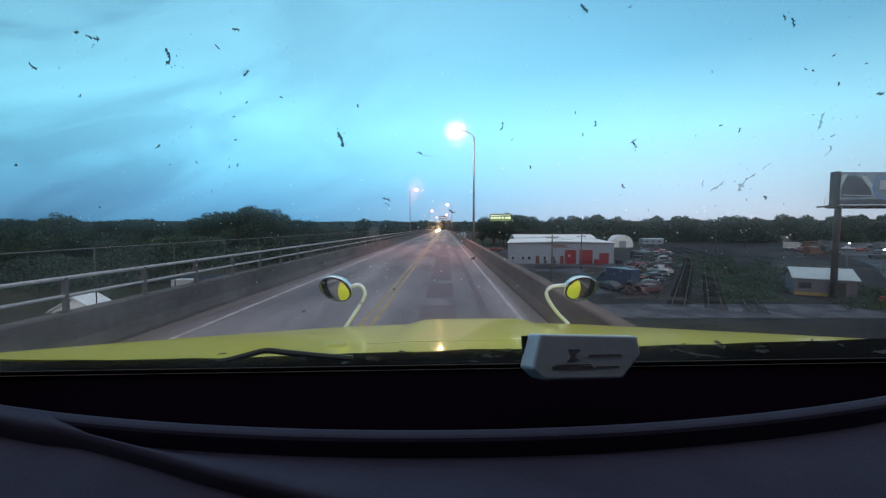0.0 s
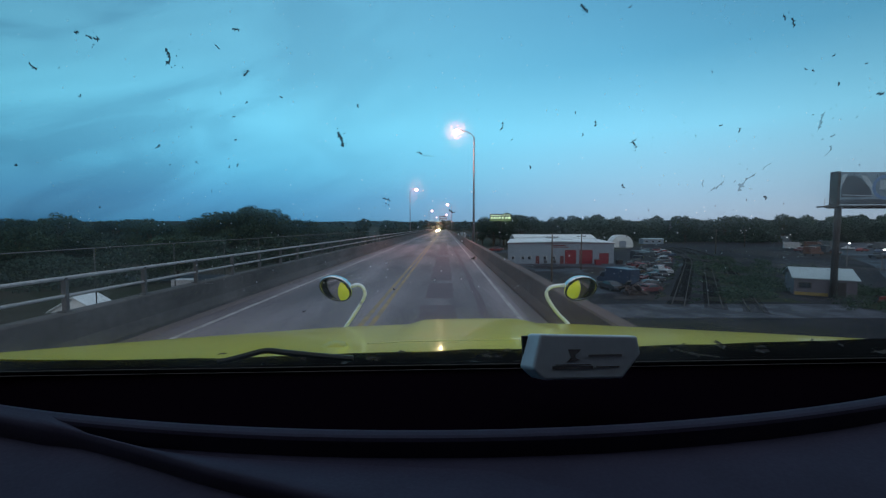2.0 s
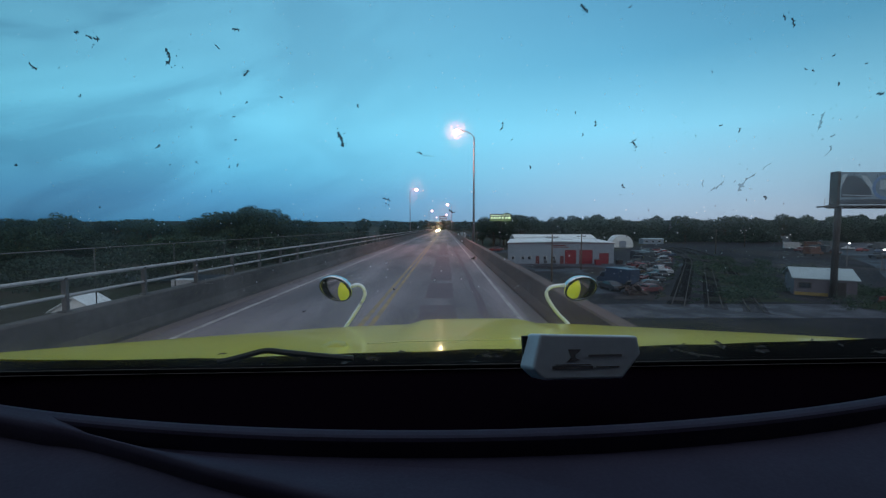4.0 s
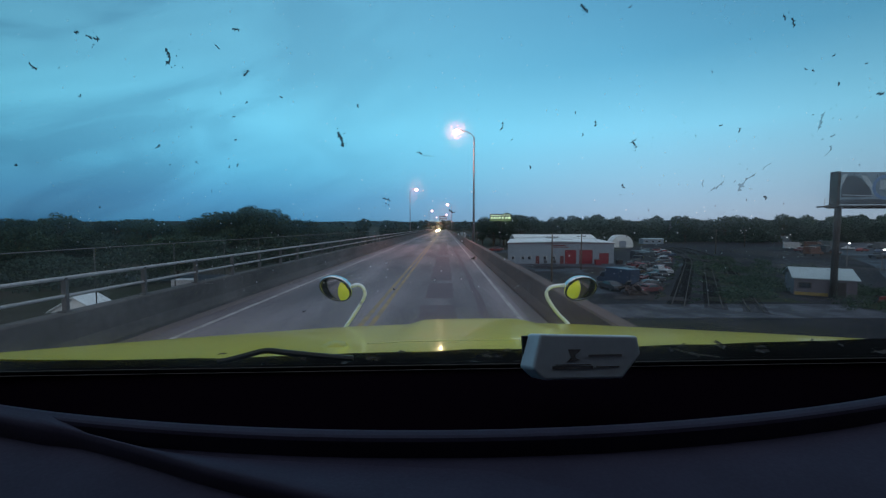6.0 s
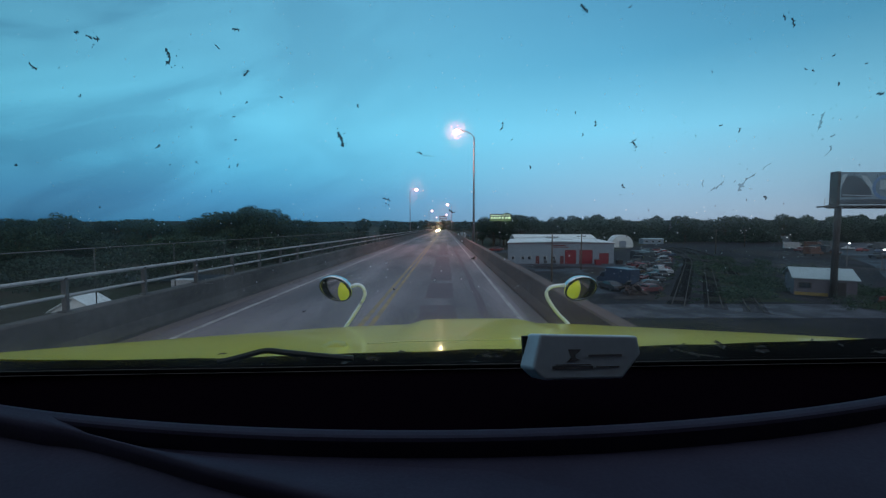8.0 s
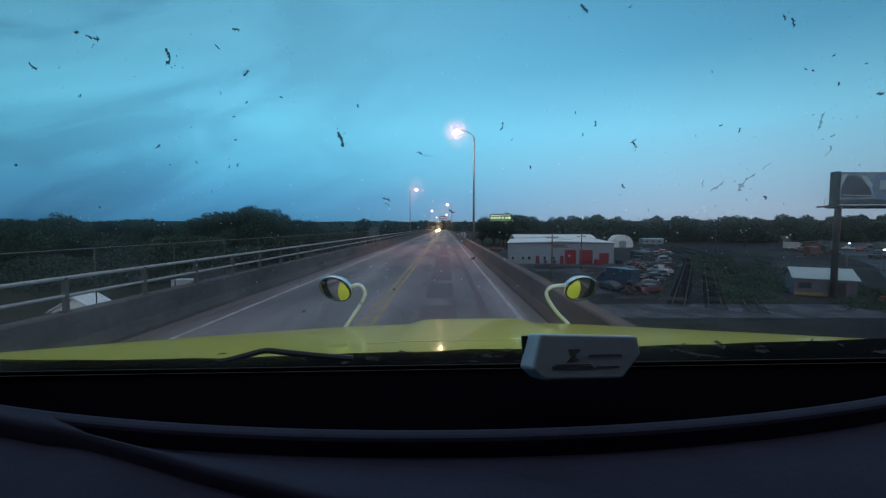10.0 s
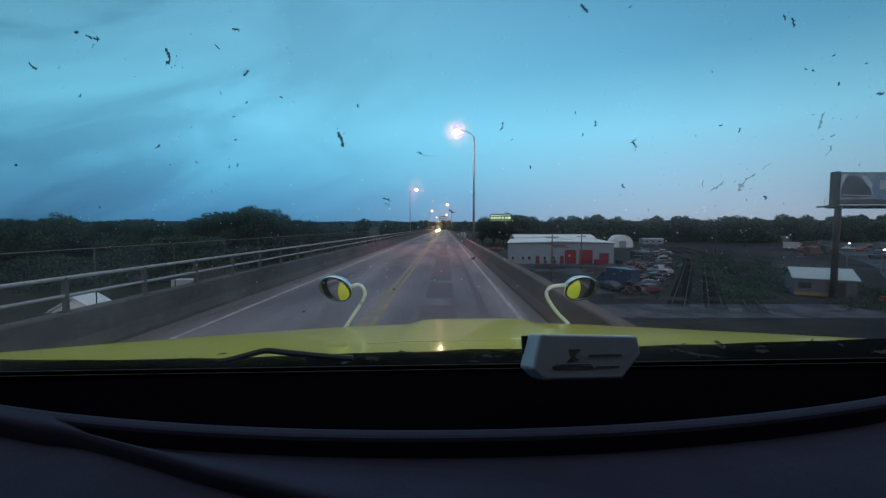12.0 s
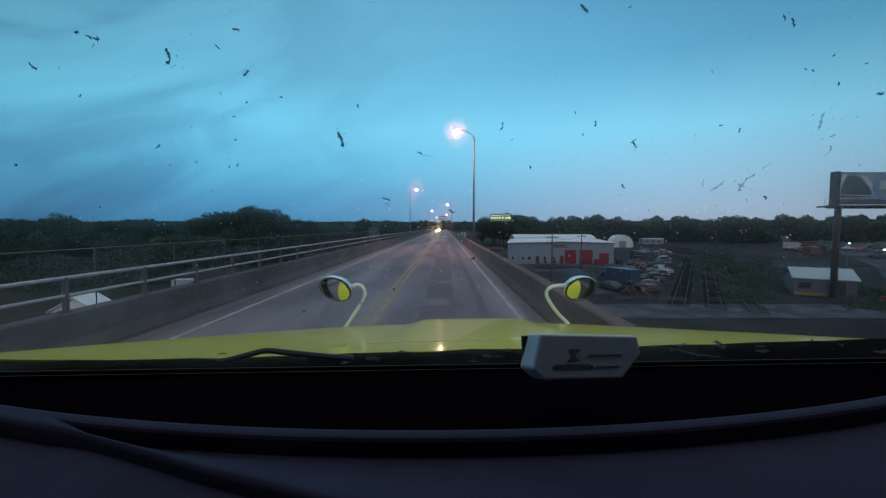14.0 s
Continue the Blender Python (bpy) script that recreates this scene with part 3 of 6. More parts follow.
for x in (CX0, CX1 - 0.06):
    part("cab_door", boxes((x, x + 0.06, -2.0, 0.72, 1.0, EYE - 0.22), (x, x + 0.06, -2.0, -0.9, EYE - 0.23, EYE + 0.82)), M_CAB, truck)
    bm = bmesh.new()
    prism(bm, [(0.60, EYE - 0.23), (0.72, EYE - 0.23), (0.25, EYE + 0.82), (0.14, EYE + 0.82)], x, x + 0.06, "x")
    part("windshield_pillar", bm, M_CAB, truck)
for x in (CX0 + 0.03, CX1 - 0.035):
    bm = prism(bmesh.new(), [(-0.9, EYE - 0.22), (0.62, EYE - 0.22), (0.17, EYE + 0.8), (-0.9, EYE + 0.8)], x, x + 0.005, "x")
    part("side_window", bm, M_TINT, truck, "dark tinted side window")
for x in (CX0 - 0.012, CX1):
    part("door_skin", boxes((x, x + 0.012, -2.0, 0.72, 1.0, EYE - 0.24), bevel=0.003), M_PAINT, truck, "yellow painted door skin")
part("roof_skin", boxes((CX0 - 0.01, CX1 + 0.01, -2.06, 0.26, EYE + 0.885, EYE + 0.91), bevel=0.01), M_PAINT, truck, "yellow painted cab roof")
part("back_skin", boxes((CX0, CX1, -2.07, -2.052, 1.0, EYE + 0.85)), M_PAINT, truck)
for x in (CX0 - 0.03, CX1 + 0.012):
    part("door_handle", boxes((x, x + 0.018, -0.72, -0.56, EYE - 0.46, EYE - 0.43), bevel=0.004), M_CHROME, truck)
for x in (CX0 - 0.16, CX1 - 0.02):
    part("step", boxes((x, x + 0.18, -0.4, 0.5, 0.62, 0.66), bevel=0.01), M_DARKSTEEL, truck)
part("firewall", boxes((CX0, CX1, 0.66, 0.72, 0.95, EYE - 0.30)), M_CAB, truck)


def glass_y(z):
    """Raked windshield: distance ahead at a height above the eye."""
    return 0.56 - 0.42 * (z + 0.2)


bm = bmesh.new()
outer = [(CX0 + 0.05, -0.2), (CX1 - 0.05, -0.2), (CX1 - 0.08, 0.82), (CX0 + 0.08, 0.82)]
f = bm.faces.new([bm.verts.new((x, glass_y(z), EYE + z)) for x, z in outer])
r = bmesh.ops.extrude_face_region(bm, geom=[f])
for v in r["geom"]:
    if isinstance(v, bmesh.types.BMVert):
        v.co.y += 0.005
glass = part("windshield", bm, M_GLASS, truck, "raked clear windshield, dusty, with dried insects")
glass.visible_shadow = False
# seal along the foot of the glass, cowl and wipers
bm = bmesh.new()
tube(bm, [(x, 0.568, EYE - 0.203) for x in span(CX0 + 0.05, CX1 - 0.05, 20)], 0.006, 8)
part("windshield_seal", bm, M_COWL, truck, smooth=True)
bm = bmesh.new()
grid(bm, span(CX0, CX1, 30), [0.575, 0.60, 0.64, 0.69, 0.74, 0.79, 0.815, 0.828, 0.83], lambda x, y: (x, y, EYE - 0.222 - 0.166 * (y - 0.575) - (0.03 if y > 0.829 else 0) + 0.015 * max(0, x - 0.05) + 0.004 * math.exp(-((x - 0.07) / 0.12) ** 2) - 0.006 * min(max((-0.2 - x) / 0.2, 0), 1) + 0.0012 * math.sin(31 * x) * (y > 0.6)))
part("cowl", bm, M_COWL, truck, "black plastic cowl under the glass")
for x0, x1, hump in ((-0.36, 0.02, -0.276), (0.62, 1.12, 0.86)):
    wiper = new("wiper")
    wiper.parent = truck
    bm = bmesh.new()
    tube(bm, [(x, 0.585 + 0.004 * math.sin(4 * x), EYE - 0.2065 - 0.001 * (k % 2)) for k, x in enumerate(span(x0, x1, 9))], [0.003] + [0.0045] * 7 + [0.003], 6)
    part("blade", bm, M_RUBBER, wiper)
    bm = bmesh.new()
    tube(bm, smooth_path([(hump - 0.075, 0.61, EYE - 0.205), (hump - 0.052, 0.61, EYE - 0.2005), (hump - 0.028, 0.61, EYE - 0.1945), (hump, 0.61, EYE - 0.1885), (hump + 0.03, 0.61, EYE - 0.1920), (hump + 0.09, 0.615, EYE - 0.2005), (hump + 0.13, 0.62, EYE - 0.2065)], 3), 0.0048, 6)
    part("arm", bm, M_RUBBER, wiper)
for y, z in ((0.5605, -0.1975), (0.5585, -0.2035)):
    bm = bmesh.new()
    tube(bm, [(x, y, EYE + z) for x in span(CX0 + 0.2, CX1 - 0.3, 12)], 0.0006, 5)
    part("trim_line", bm, M_POLE, truck)
for x in (-0.31, -0.11, 0.085, 0.29):
    part("cowl_clip", boxes((x - 0.006, x + 0.006, 0.60, 0.612, EYE - 0.228, EYE - 0.214), bevel=0.001), M_DARKSTEEL, truck)
# leaf litter and straws on the cowl
random.seed(61)


def cowl_z(x, y):
    return EYE - 0.222 - 0.166 * (y - 0.575) + 0.015 * max(0, x - 0.05)


litter_mats = [mat("dry_leaf_" + k, c, None, 0.8, scale=60) for k, c in (("grey", (0.016, 0.014, 0.015)), ("brown", (0.022, 0.012, 0.008)), ("pale", (0.075, 0.066, 0.06)))]
for i in range(46):
    x, y = random.uniform(-0.55, 0.75), random.uniform(0.61, 0.81)
    k = 2 if i in (3, 17) else random.choice((0, 0, 1))
    if k == 2:
        x, y = (0.075, 0.72) if i == 3 else (-0.29, 0.66)
    bm, r, tw = bmesh.new(), random.uniform(0.004, 0.011) * (0.7 if k == 2 else 1), random.uniform(0, 3.14)
    rim = [bm.verts.new((r * (1.6 if j % 3 else 0.7) * math.cos(j * 0.785), r * random.uniform(0.35, 0.8) * math.sin(j * 0.785), random.uniform(0.0, 0.006))) for j in range(8)]
    mid = bm.verts.new((0, 0, 0.004))
    for j in range(8):
        bm.faces.new((rim[j], rim[(j + 1) % 8], mid))
    o = part("dry_leaf", bm, litter_mats[k])
    o.matrix_basis = truck.matrix_basis @ Matrix.Translation((x, y, cowl_z(x, y) + 0.003)) @ pose(0, 0, 0, -9, 0, math.degrees(tw))
    tagged(o, "small dry leaf scrap lying on the black cowl", "leaf", "leaf litter on the cowl")
for pts in (((0.40, 0.70, 0.012), (0.42, 0.69, 0.006), (0.45, 0.66, 0.003)), ((0.11, 0.66, 0.006), (0.13, 0.65, 0.008), (0.135, 0.64, 0.004))):
    o = part("straw", tube(bmesh.new(), smooth_path([(x, y, cowl_z(x, y) + z) for x, y, z in pts], 4), 0.0011, 5), litter_mats[2])
    o.matrix_basis = truck.matrix_basis
    tagged(o, "thin pale straw lying on the black cowl", "straw", "leaf litter on the cowl")
# dashboard


def lip_y(x):
    return 0.352 + (0.27 if x < 0.02 else 0.30) * (x - 0.02) ** 2


dash = new("dashboard")
dash.parent = truck
DX = span(CX0 + 0.06, CX1 - 0.06, 61)
bm = bmesh.new()
prof = [(-0.0085, -0.206), (-0.0075, -0.1905), (-0.006, -0.1878), (-0.003, -0.1868), (0.003, -0.1864), (0.007, -0.1872), (0.009, -0.191), (0.011, -0.215), (0.014, -0.27)]
rows = [[bm.verts.new((x, lip_y(x) + a, EYE + b)) for a, b in prof] for x in DX]
for a, b in zip(rows, rows[1:]):
    for i in range(len(prof) - 1):
        bm.faces.new((a[i], a[i + 1], b[i + 1], b[i]))
part("lip", bm, M_DASH, dash)
bm = bmesh.new()
rows = [[bm.verts.new((x, lip_y(x) + a, EYE + b)) for a, b in ((-0.008, -0.2045), (-0.014, -0.2042), (-0.03, -0.2035), (-0.05, -0.2030), (-0.07, -0.2035), (-0.09, -0.2045), (-0.19, -0.212), (-0.32, -0.235), (-0.5, -0.31))] for x in DX]
for a, b in zip(rows, rows[1:]):
    for i in range(8):
        bm.faces.new((a[i], a[i + 1], b[i + 1], b[i]))
part("pad", bm, M_DASH, dash, "dark blue-black textured dash pad", True)
bm = bmesh.new()
path = smooth_path([(-0.56, 0.4395, 0), (-0.465, 0.408, 0), (-0.4315, 0.3985, 0), (-0.3995, 0.3890, 0), (-0.34, 0.370, 0), (-0.285, 0.350, 0), (-0.236, 0.3305, 0), (-0.188, 0.3117, 0), (-0.118, 0.2878, 0), (-0.069, 0.2698, 0), (-0.028, 0.2554, 0), (0.02, 0.238, 0), (0.10, 0.205, 0), (0.22, 0.15, 0)], 3)
ridge_prof = ((0.09, -0.001), (0.05, 0.0055), (0.02, 0.0102), (0.005, 0.012), (-0.001, 0.0115), (-0.004, 0.008), (-0.006, -0.006))
rows = []
for x, y, _ in path:
    reach = max(0.12, min(1.0, (lip_y(x) - 0.012 - y) / 0.10))
    # towards the side window the ridge runs into the lip
    join = min(max((-0.345 - x) / 0.055, 0.0), 1.0)
    row = []
    for a, b in ridge_prof:
        v = Vector((x + 0.25 * a * reach, y + a * (reach if a > 0 else 1), b - 0.2035)) * (1 - 0.0225 * join) + Vector((0, 0, EYE))
        if a > 0:
            v = v.lerp(Vector((x, 0.978 * y + (lip_y(x) + 0.004 - 0.978 * y) * (a / 0.09) ** 0.6, EYE - 0.1866)), join)
        row.append(bm.verts.new(v))
    rows.append(row)
for a, b in zip(rows, rows[1:]):
    for i in range(6):
        bm.faces.new((a[i], a[i + 1], b[i + 1], b[i]))
part("binnacle_ridge", bm, M_DASH, dash, smooth=True)
# recess behind the lip, its shade painted in as near-black
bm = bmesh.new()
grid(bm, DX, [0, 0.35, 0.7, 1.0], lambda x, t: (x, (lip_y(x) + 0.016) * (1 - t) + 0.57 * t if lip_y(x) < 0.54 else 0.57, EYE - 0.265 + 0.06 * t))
part("defroster_recess", bm, M_DASHBLACK, dash, "black recess below the glass, its deep shade put into the colour")


# chrome hood mirrors
def hood_mirror(cx, cz, cy, s, pts):
    """s: +1 has its stalk on the +x side of the head. pts: the stalk's bends, out from the head and down."""
    m = new("hood_mirror")
    m.parent = truck
    aim = Matrix.Translation((cx, cy, cz)) @ pose(0, 0, 0, 18, 0, -7 * s) @ pose(0, 0, 0, 0, 22 if s > 0 else -6, 0)
    bm = bmesh.new()
    seg, prof = 36, [(0.0, 0.092), (-0.006, 0.1), (0.004, 0.104), (0.022, 0.101), (0.05, 0.085), (0.07, 0.055), (0.078, 0.015)]
    rings = [[bm.verts.new(aim @ Vector((r * math.cos(2 * math.pi * k / seg), y, 0.76 * r * math.sin(2 * math.pi * k / seg)))) for k in range(seg)] for y, r in prof]
    for a, b in zip(rings, rings[1:]):
        for k in range(seg):
            bm.faces.new((a[k], a[(k + 1) % seg], b[(k + 1) % seg], b[k]))
    bm.faces.new(rings[-1])
    part("shell", bm, M_CHROME, m, smooth=True)
    # convex glass, turned outwards in its shell
    bm = bmesh.new()
    rings = []
    for r in span(0.0915, 0.004, 14):
        ring = [(r * math.cos(2 * math.pi * k / seg), 0.76 * r * math.sin(2 * math.pi * k / seg)) for k in range(seg)]
        rings.append([bm.verts.new(aim @ Vector((u, (u * u + w * w) / 0.6 - (0.245 if s > 0 else -0.20) * u - 0.1 * w - 0.010, w))) for u, w in ring])
    for a, b in zip(rings, rings[1:]):
        for k in range(seg):
            bm.faces.new((a[k], a[(k + 1) % seg], b[(k + 1) % seg], b[k]))
    bm.faces.new(rings[-1])
    part("mirror_glass", bm, M_MIRROR, m, "round convex mirror glass", True)
    bm = bmesh.new()
    lining = [[bm.verts.new(aim @ Vector((r * math.cos(2 * math.pi * k / seg), y, 0.76 * r * math.sin(2 * math.pi * k / seg)))) for k in range(seg)] for y, r in ((-0.003, 0.0945), (0.012, 0.0935), (0.03, 0.0925), (0.045, 0.085))]
    for a, b in zip(lining, lining[1:]):
        for k in range(seg):
            bm.faces.new((a[k], a[(k + 1) % seg], b[(k + 1) % seg], b[k]))
    part("gasket", bm, M_COWL, m, smooth=True)
    bm = bmesh.new()
    tube(bm, [aim @ Vector((0.0965 * math.cos(2 * math.pi * k / 40), -0.004, 0.0735 * math.sin(2 * math.pi * k / 40))) for k in range(41)], 0.0045, 6)
    part("rubber_rim", bm, M_RUBBER, m, smooth=True)
    bm = bmesh.new()
    tube(bm, [Vector((cx + a * s, cy + b, cz + c)) for a, b, c in smooth_path(pts)], 0.0105, 10)
    part("stalk", bm, M_SATIN, m, smooth=True)


hood_mirror(-0.657, EYE - 0.375, 2.40, 1, [(0.07, 0.03, 0.0), (0.095, 0.02, 0.013), (0.129, 0.01, 0.022), (0.156, 0.0, 0.014), (0.174, 0.0, -0.02), (0.163, 0.0, -0.064), (0.110, 0.0, -0.148), (0.057, 0.0, -0.223), (0.03, 0.0, -0.262)])
hood_mirror(0.803, EYE - 0.398, 2.40, -1, [(0.07, 0.03, 0.018), (0.100, 0.0, 0.023), (0.150, -0.02, 0.024), (0.187, -0.02, 0.014), (0.209, -0.02, -0.015), (0.199, -0.02, -0.056), (0.150, -0.02, -0.131), (0.086, -0.02, -0.200), (0.05, -0.02, -0.242)])

# toll tag on the glass
tag = thing("toll_transponder", truck.matrix_basis @ pose(0.158, 0.47, EYE - 0.152, -14, 0, 0), "off-white plastic toll transponder box stuck to the windshield", "transponder")
bm = bmesh.new()
o0 = [(-0.059, 0.021), (0.064, 0.017), (0.066, -0.003), (0.043, -0.030), (-0.058, -0.031), (-0.071, -0.018)]
prism(bm, o0, -0.012, 0.016)
for v in bm.verts:
    if v.co.y < 0:
        v.co.x += 0.010 if v.co.x < 0 else -0.002
bmesh.ops.bevel(bm, geom=bm.edges[:], offset=0.0028, segments=3, affect="EDGES", profile=0.5)
part("housing", bm, M_TAGBODY, tag, smooth=False)
bm = bmesh.new()
box(bm, -0.066, -0.054, 0.013, 0.022, -0.02, 0.0185, bevel=0.001)
part("cradle", bm, M_RUBBER, tag)
bm = bmesh.new()
prism(bm, [(-0.019, 0.003), (-0.004, 0.003), (-0.006, 0.0005), (-0.012, -0.003), (-0.011, -0.006), (-0.006, -0.009), (-0.022, -0.011), (-0.015, -0.006)], -0.0126, -0.0118)
part("printed_mark", bm, M_INK, tag)
for x0, x1, z0, z1 in ((0.004, 0.042, -0.0055, -0.003), (-0.038, 0.008, -0.0185, -0.0155), (0.012, 0.038, -0.0175, -0.0160), (-0.034, 0.006, -0.0145, -0.0135)):
    part("printed_bar", boxes((x0, x1, -0.0126, -0.0118, z0, z1)), M_INK, tag)


# dried insects on the outside of the glass: x, height above the eye, size
random.seed(11)


def splat(x, z, size, lean=None, thin=1.0, material=M_BUG, name="insect_splat"):
    """A dried insect: a broken string of crumbs with legs and wing scraps; lean: its direction in degrees, thin: its slimness."""
    bm = bmesh.new()
    a = random.uniform(0, 6.28) if lean is None else radians(lean)
    p = Vector((-math.cos(a), 0, -math.sin(a))) * size * 0.48
    n = random.choice((6, 7, 8))
    sides = []
    for k in range(n + 1):
        side = Vector((-math.sin(a), 0, math.cos(a)))
        w = size * thin * random.choice((0.025, 0.04, 0.07, 0.10)) * (0.4 if k in (0, n) else 1)
        w2 = size * thin * random.choice((0.02, 0.04, 0.08)) * (0.4 if k in (0, n) else 1)
        mid = bm.verts.new(p + Vector((0, -0.4 * w, 0)))
        sides.append((bm.verts.new(p + side * w), mid, bm.verts.new(p - side * w2)))
        p += Vector((math.cos(a), 0, math.sin(a))) * size * 0.96 / n
        a += random.uniform(-0.55, 0.55)
    for (l0, m0, r0), (l1, m1, r1) in zip(sides, sides[1:]):
        bm.faces.new((l0, m0, m1, l1))
        bm.faces.new((m0, r0, r1, m1))
    # legs and wing scraps along both edges
    for (l0, m0, r0), (l1, m1, r1) in zip(sides, sides[1:]):
        for e0, e1, sign in ((l0, l1, 1), (r0, r1, -1)):
            if random.random() < 0.55:
                d = e1.co - e0.co
                out = Vector((-d.z, 0, d.x)) * sign + d * random.uniform(-0.8, 0.8)
                tip = bm.verts.new((e0.co + e1.co) / 2 + out.normalized() * size * random.uniform(0.08, 0.30) * min(thin, 1.2))
                bm.faces.new((e0, e1, tip))
    o = part(name, bm, material)
    o.matrix_basis = truck.matrix_basis @ Matrix.Translation((x, glass_y(z) - 0.0006, EYE + z)) @ pose(0, 0, 0, 22.8, 0, 0)
    return tagged(o, "dark dried insect splat on the windshield glass", "insect splat", "insects on the windshield")


# large ones: x, height above the eye, size, direction
for row in ((-0.334, 0.1825, 0.0130, -35), (-0.2637, 0.1666, 0.0190, -70), (-0.1951, 0.1875, 0.0066, -35), (-0.2165, 0.1750, 0.0056, -40), (-0.1935, 0.1509, 0.0090, 5), (-0.4015, 0.1619, 0.0085, -38),
            (-0.3047, 0.0875, 0.0070, 10), (-0.1060, 0.0918, 0.0180, 80), (-0.0255, 0.0772, 0.0066, -20), (-0.0658, 0.0275, 0.0090, -55), (0.0067, 0.0130, 0.0085, -70), (0.1324, 0.1972, 0.0116, -65),
            (0.3236, 0.1886, 0.0060, -40), (0.3326, 0.1846, 0.0086, -75), (0.4445, 0.1253, 0.0080, 20), (0.0634, 0.1014, 0.0100, -70), (0.1604, 0.1019, 0.0062, 70), (0.2048, 0.0817, 0.0092, -38),
            (0.1998, 0.0383, 0.0068, -85), (0.3131, 0.0934, 0.0056, -70), (0.0344, -0.0425, 0.0074, 0)):
    splat(*row, thin=1.15 if row[2] < 0.010 else 0.6)
# crumbs thrown off round the larger ones
bm = bmesh.new()
for cx, cz, spread in ((-0.2637, 0.1666, 0.007), (-0.1060, 0.0918, 0.008), (-0.334, 0.1825, 0.006), (0.1324, 0.1972, 0.005), (-0.0658, 0.0275, 0.004), (0.2048, 0.0817, 0.004)):
    for k in range(9):
        x, z, r = cx + random.gauss(0, spread * 0.7), cz + random.gauss(0, spread), random.uniform(0.0003, 0.0009)
        bm.faces.new([bm.verts.new((x + r * random.uniform(0.5, 1.0) * math.cos(i * 1.047), glass_y(z) - 0.0006, EYE + z + r * random.uniform(0.6, 1.5) * math.sin(i * 1.047))) for i in range(6)])
crumbs = tagged(part("insect_crumbs", bm, M_BUG), "tiny dark crumbs of dried insect on the windshield glass", "insect crumbs", kind="stuff")
crumbs.matrix_basis = truck.matrix_basis
# small crumbs: x, height above the eye, size
for bx, bz, bs in ((-0.347, 0.1873, 0.005), (-0.3673, 0.1363, 0.0045), (-0.0879, 0.1221, 0.0038), (-0.1639, 0.1314, 0.0032), (-0.2006, 0.1275, 0.0036), (-0.2162, 0.1145, 0.003), (-0.2207, 0.0932, 0.0036),
                   (-0.234, 0.0665, 0.0036), (-0.2249, 0.0681, 0.004), (0.3832, 0.1579, 0.0045), (0.096, 0.0603, 0.0043), (0.3601, 0.147, 0.0036), (0.3682, 0.145, 0.0036), (0.3992, 0.1344, 0.0043),
                   (0.4185, 0.1508, 0.0036), (0.0731, 0.0883, 0.0032), (0.1365, 0.1127, 0.003), (0.1488, 0.0924, 0.0038), (0.2911, 0.0991, 0.0046), (0.4127, 0.0869, 0.0043), (0.3649, 0.0238, 0.0065),
                   (-0.4658, 0.0716, 0.0048), (-0.3934, 0.0263, 0.0038), (-0.0658, -0.081, 0.0038), (-0.1858, -0.1091, 0.0052)):
    splat(bx, bz, bs, thin=1.7)
# long grey smears left by the wind: x, height above the eye, size, direction
for bx, bz, bs, ln in ((0.3054, 0.0383, 0.017, 55), (0.3336, 0.0427, 0.026, 78), (0.3531, 0.0582, 0.011, 65), (0.2903, 0.0404, 0.009, -60), (0.3967, 0.1005, 0.020, 80), (0.4160, 0.0720, 0.012, 75), (-0.0183, 0.0748, 0.007, 10), (-0.2676, 0.0722, 0.006, -30)):
    tagged(splat(bx, bz, bs, ln, 0.55, M_SMEAR, "insect_smear"), "long grey insect smear on the windshield glass", "insect smear")
# pale smears of dried insect
for bx, bz, bs, ln in ((0.264, -0.009, 0.016, 80), (0.176, 0.198, 0.006, -10), (-0.268, 0.072, 0.005, 30)):
    tagged(splat(bx, bz, bs, ln, 0.8, M_PALESMEAR, "insect_smear"), "pale dried insect smear on the windshield glass", "insect smear")
bm = bmesh.new()
random.seed(23)
for k in range(120):
    x, z = random.uniform(-0.48, 0.48), random.uniform(-0.02, 0.21)
    if random.random() < 0.5:
        x = 0.18 + abs(x) * 0.65
        z = random.uniform(-0.1, 0.16)
    r, tw, el = random.uniform(0.0003, 0.0009), random.uniform(0, 3.14), random.uniform(1.0, 2.6)
    pts = [Vector((r * el * random.uniform(0.6, 1.1) * math.cos(i * 1.047), r * random.uniform(0.5, 1.1) * math.sin(i * 1.047))) for i in range(6)]
    pts = [(x + p.x * math.cos(tw) - p.y * math.sin(tw), z + p.x * math.sin(tw) + p.y * math.cos(tw)) for p in pts]
    bm.faces.new([bm.verts.new((p, glass_y(q) - 0.0006, EYE + q)) for p, q in pts])
for cx, cz, n, h in ((0.305, 0.040, 5, 0.02), (0.333, 0.046, 6, 0.026), (0.397, 0.10, 5, 0.05), (-0.016, 0.073, 4, 0.006)):
    for k in range(n):
        q = random.uniform(-1, 1)
        x, z, r = cx + 0.006 * q + random.gauss(0, 0.003), cz + h * 0.5 * q, random.uniform(0.0003, 0.0010)
        bm.faces.new([bm.verts.new((x + r * random.uniform(0.4, 0.9) * math.cos(i * 1.047), glass_y(z) - 0.0006, EYE + z + r * random.uniform(0.7, 2.0) * math.sin(i * 1.047))) for i in range(6)])
pale = bmesh.new()
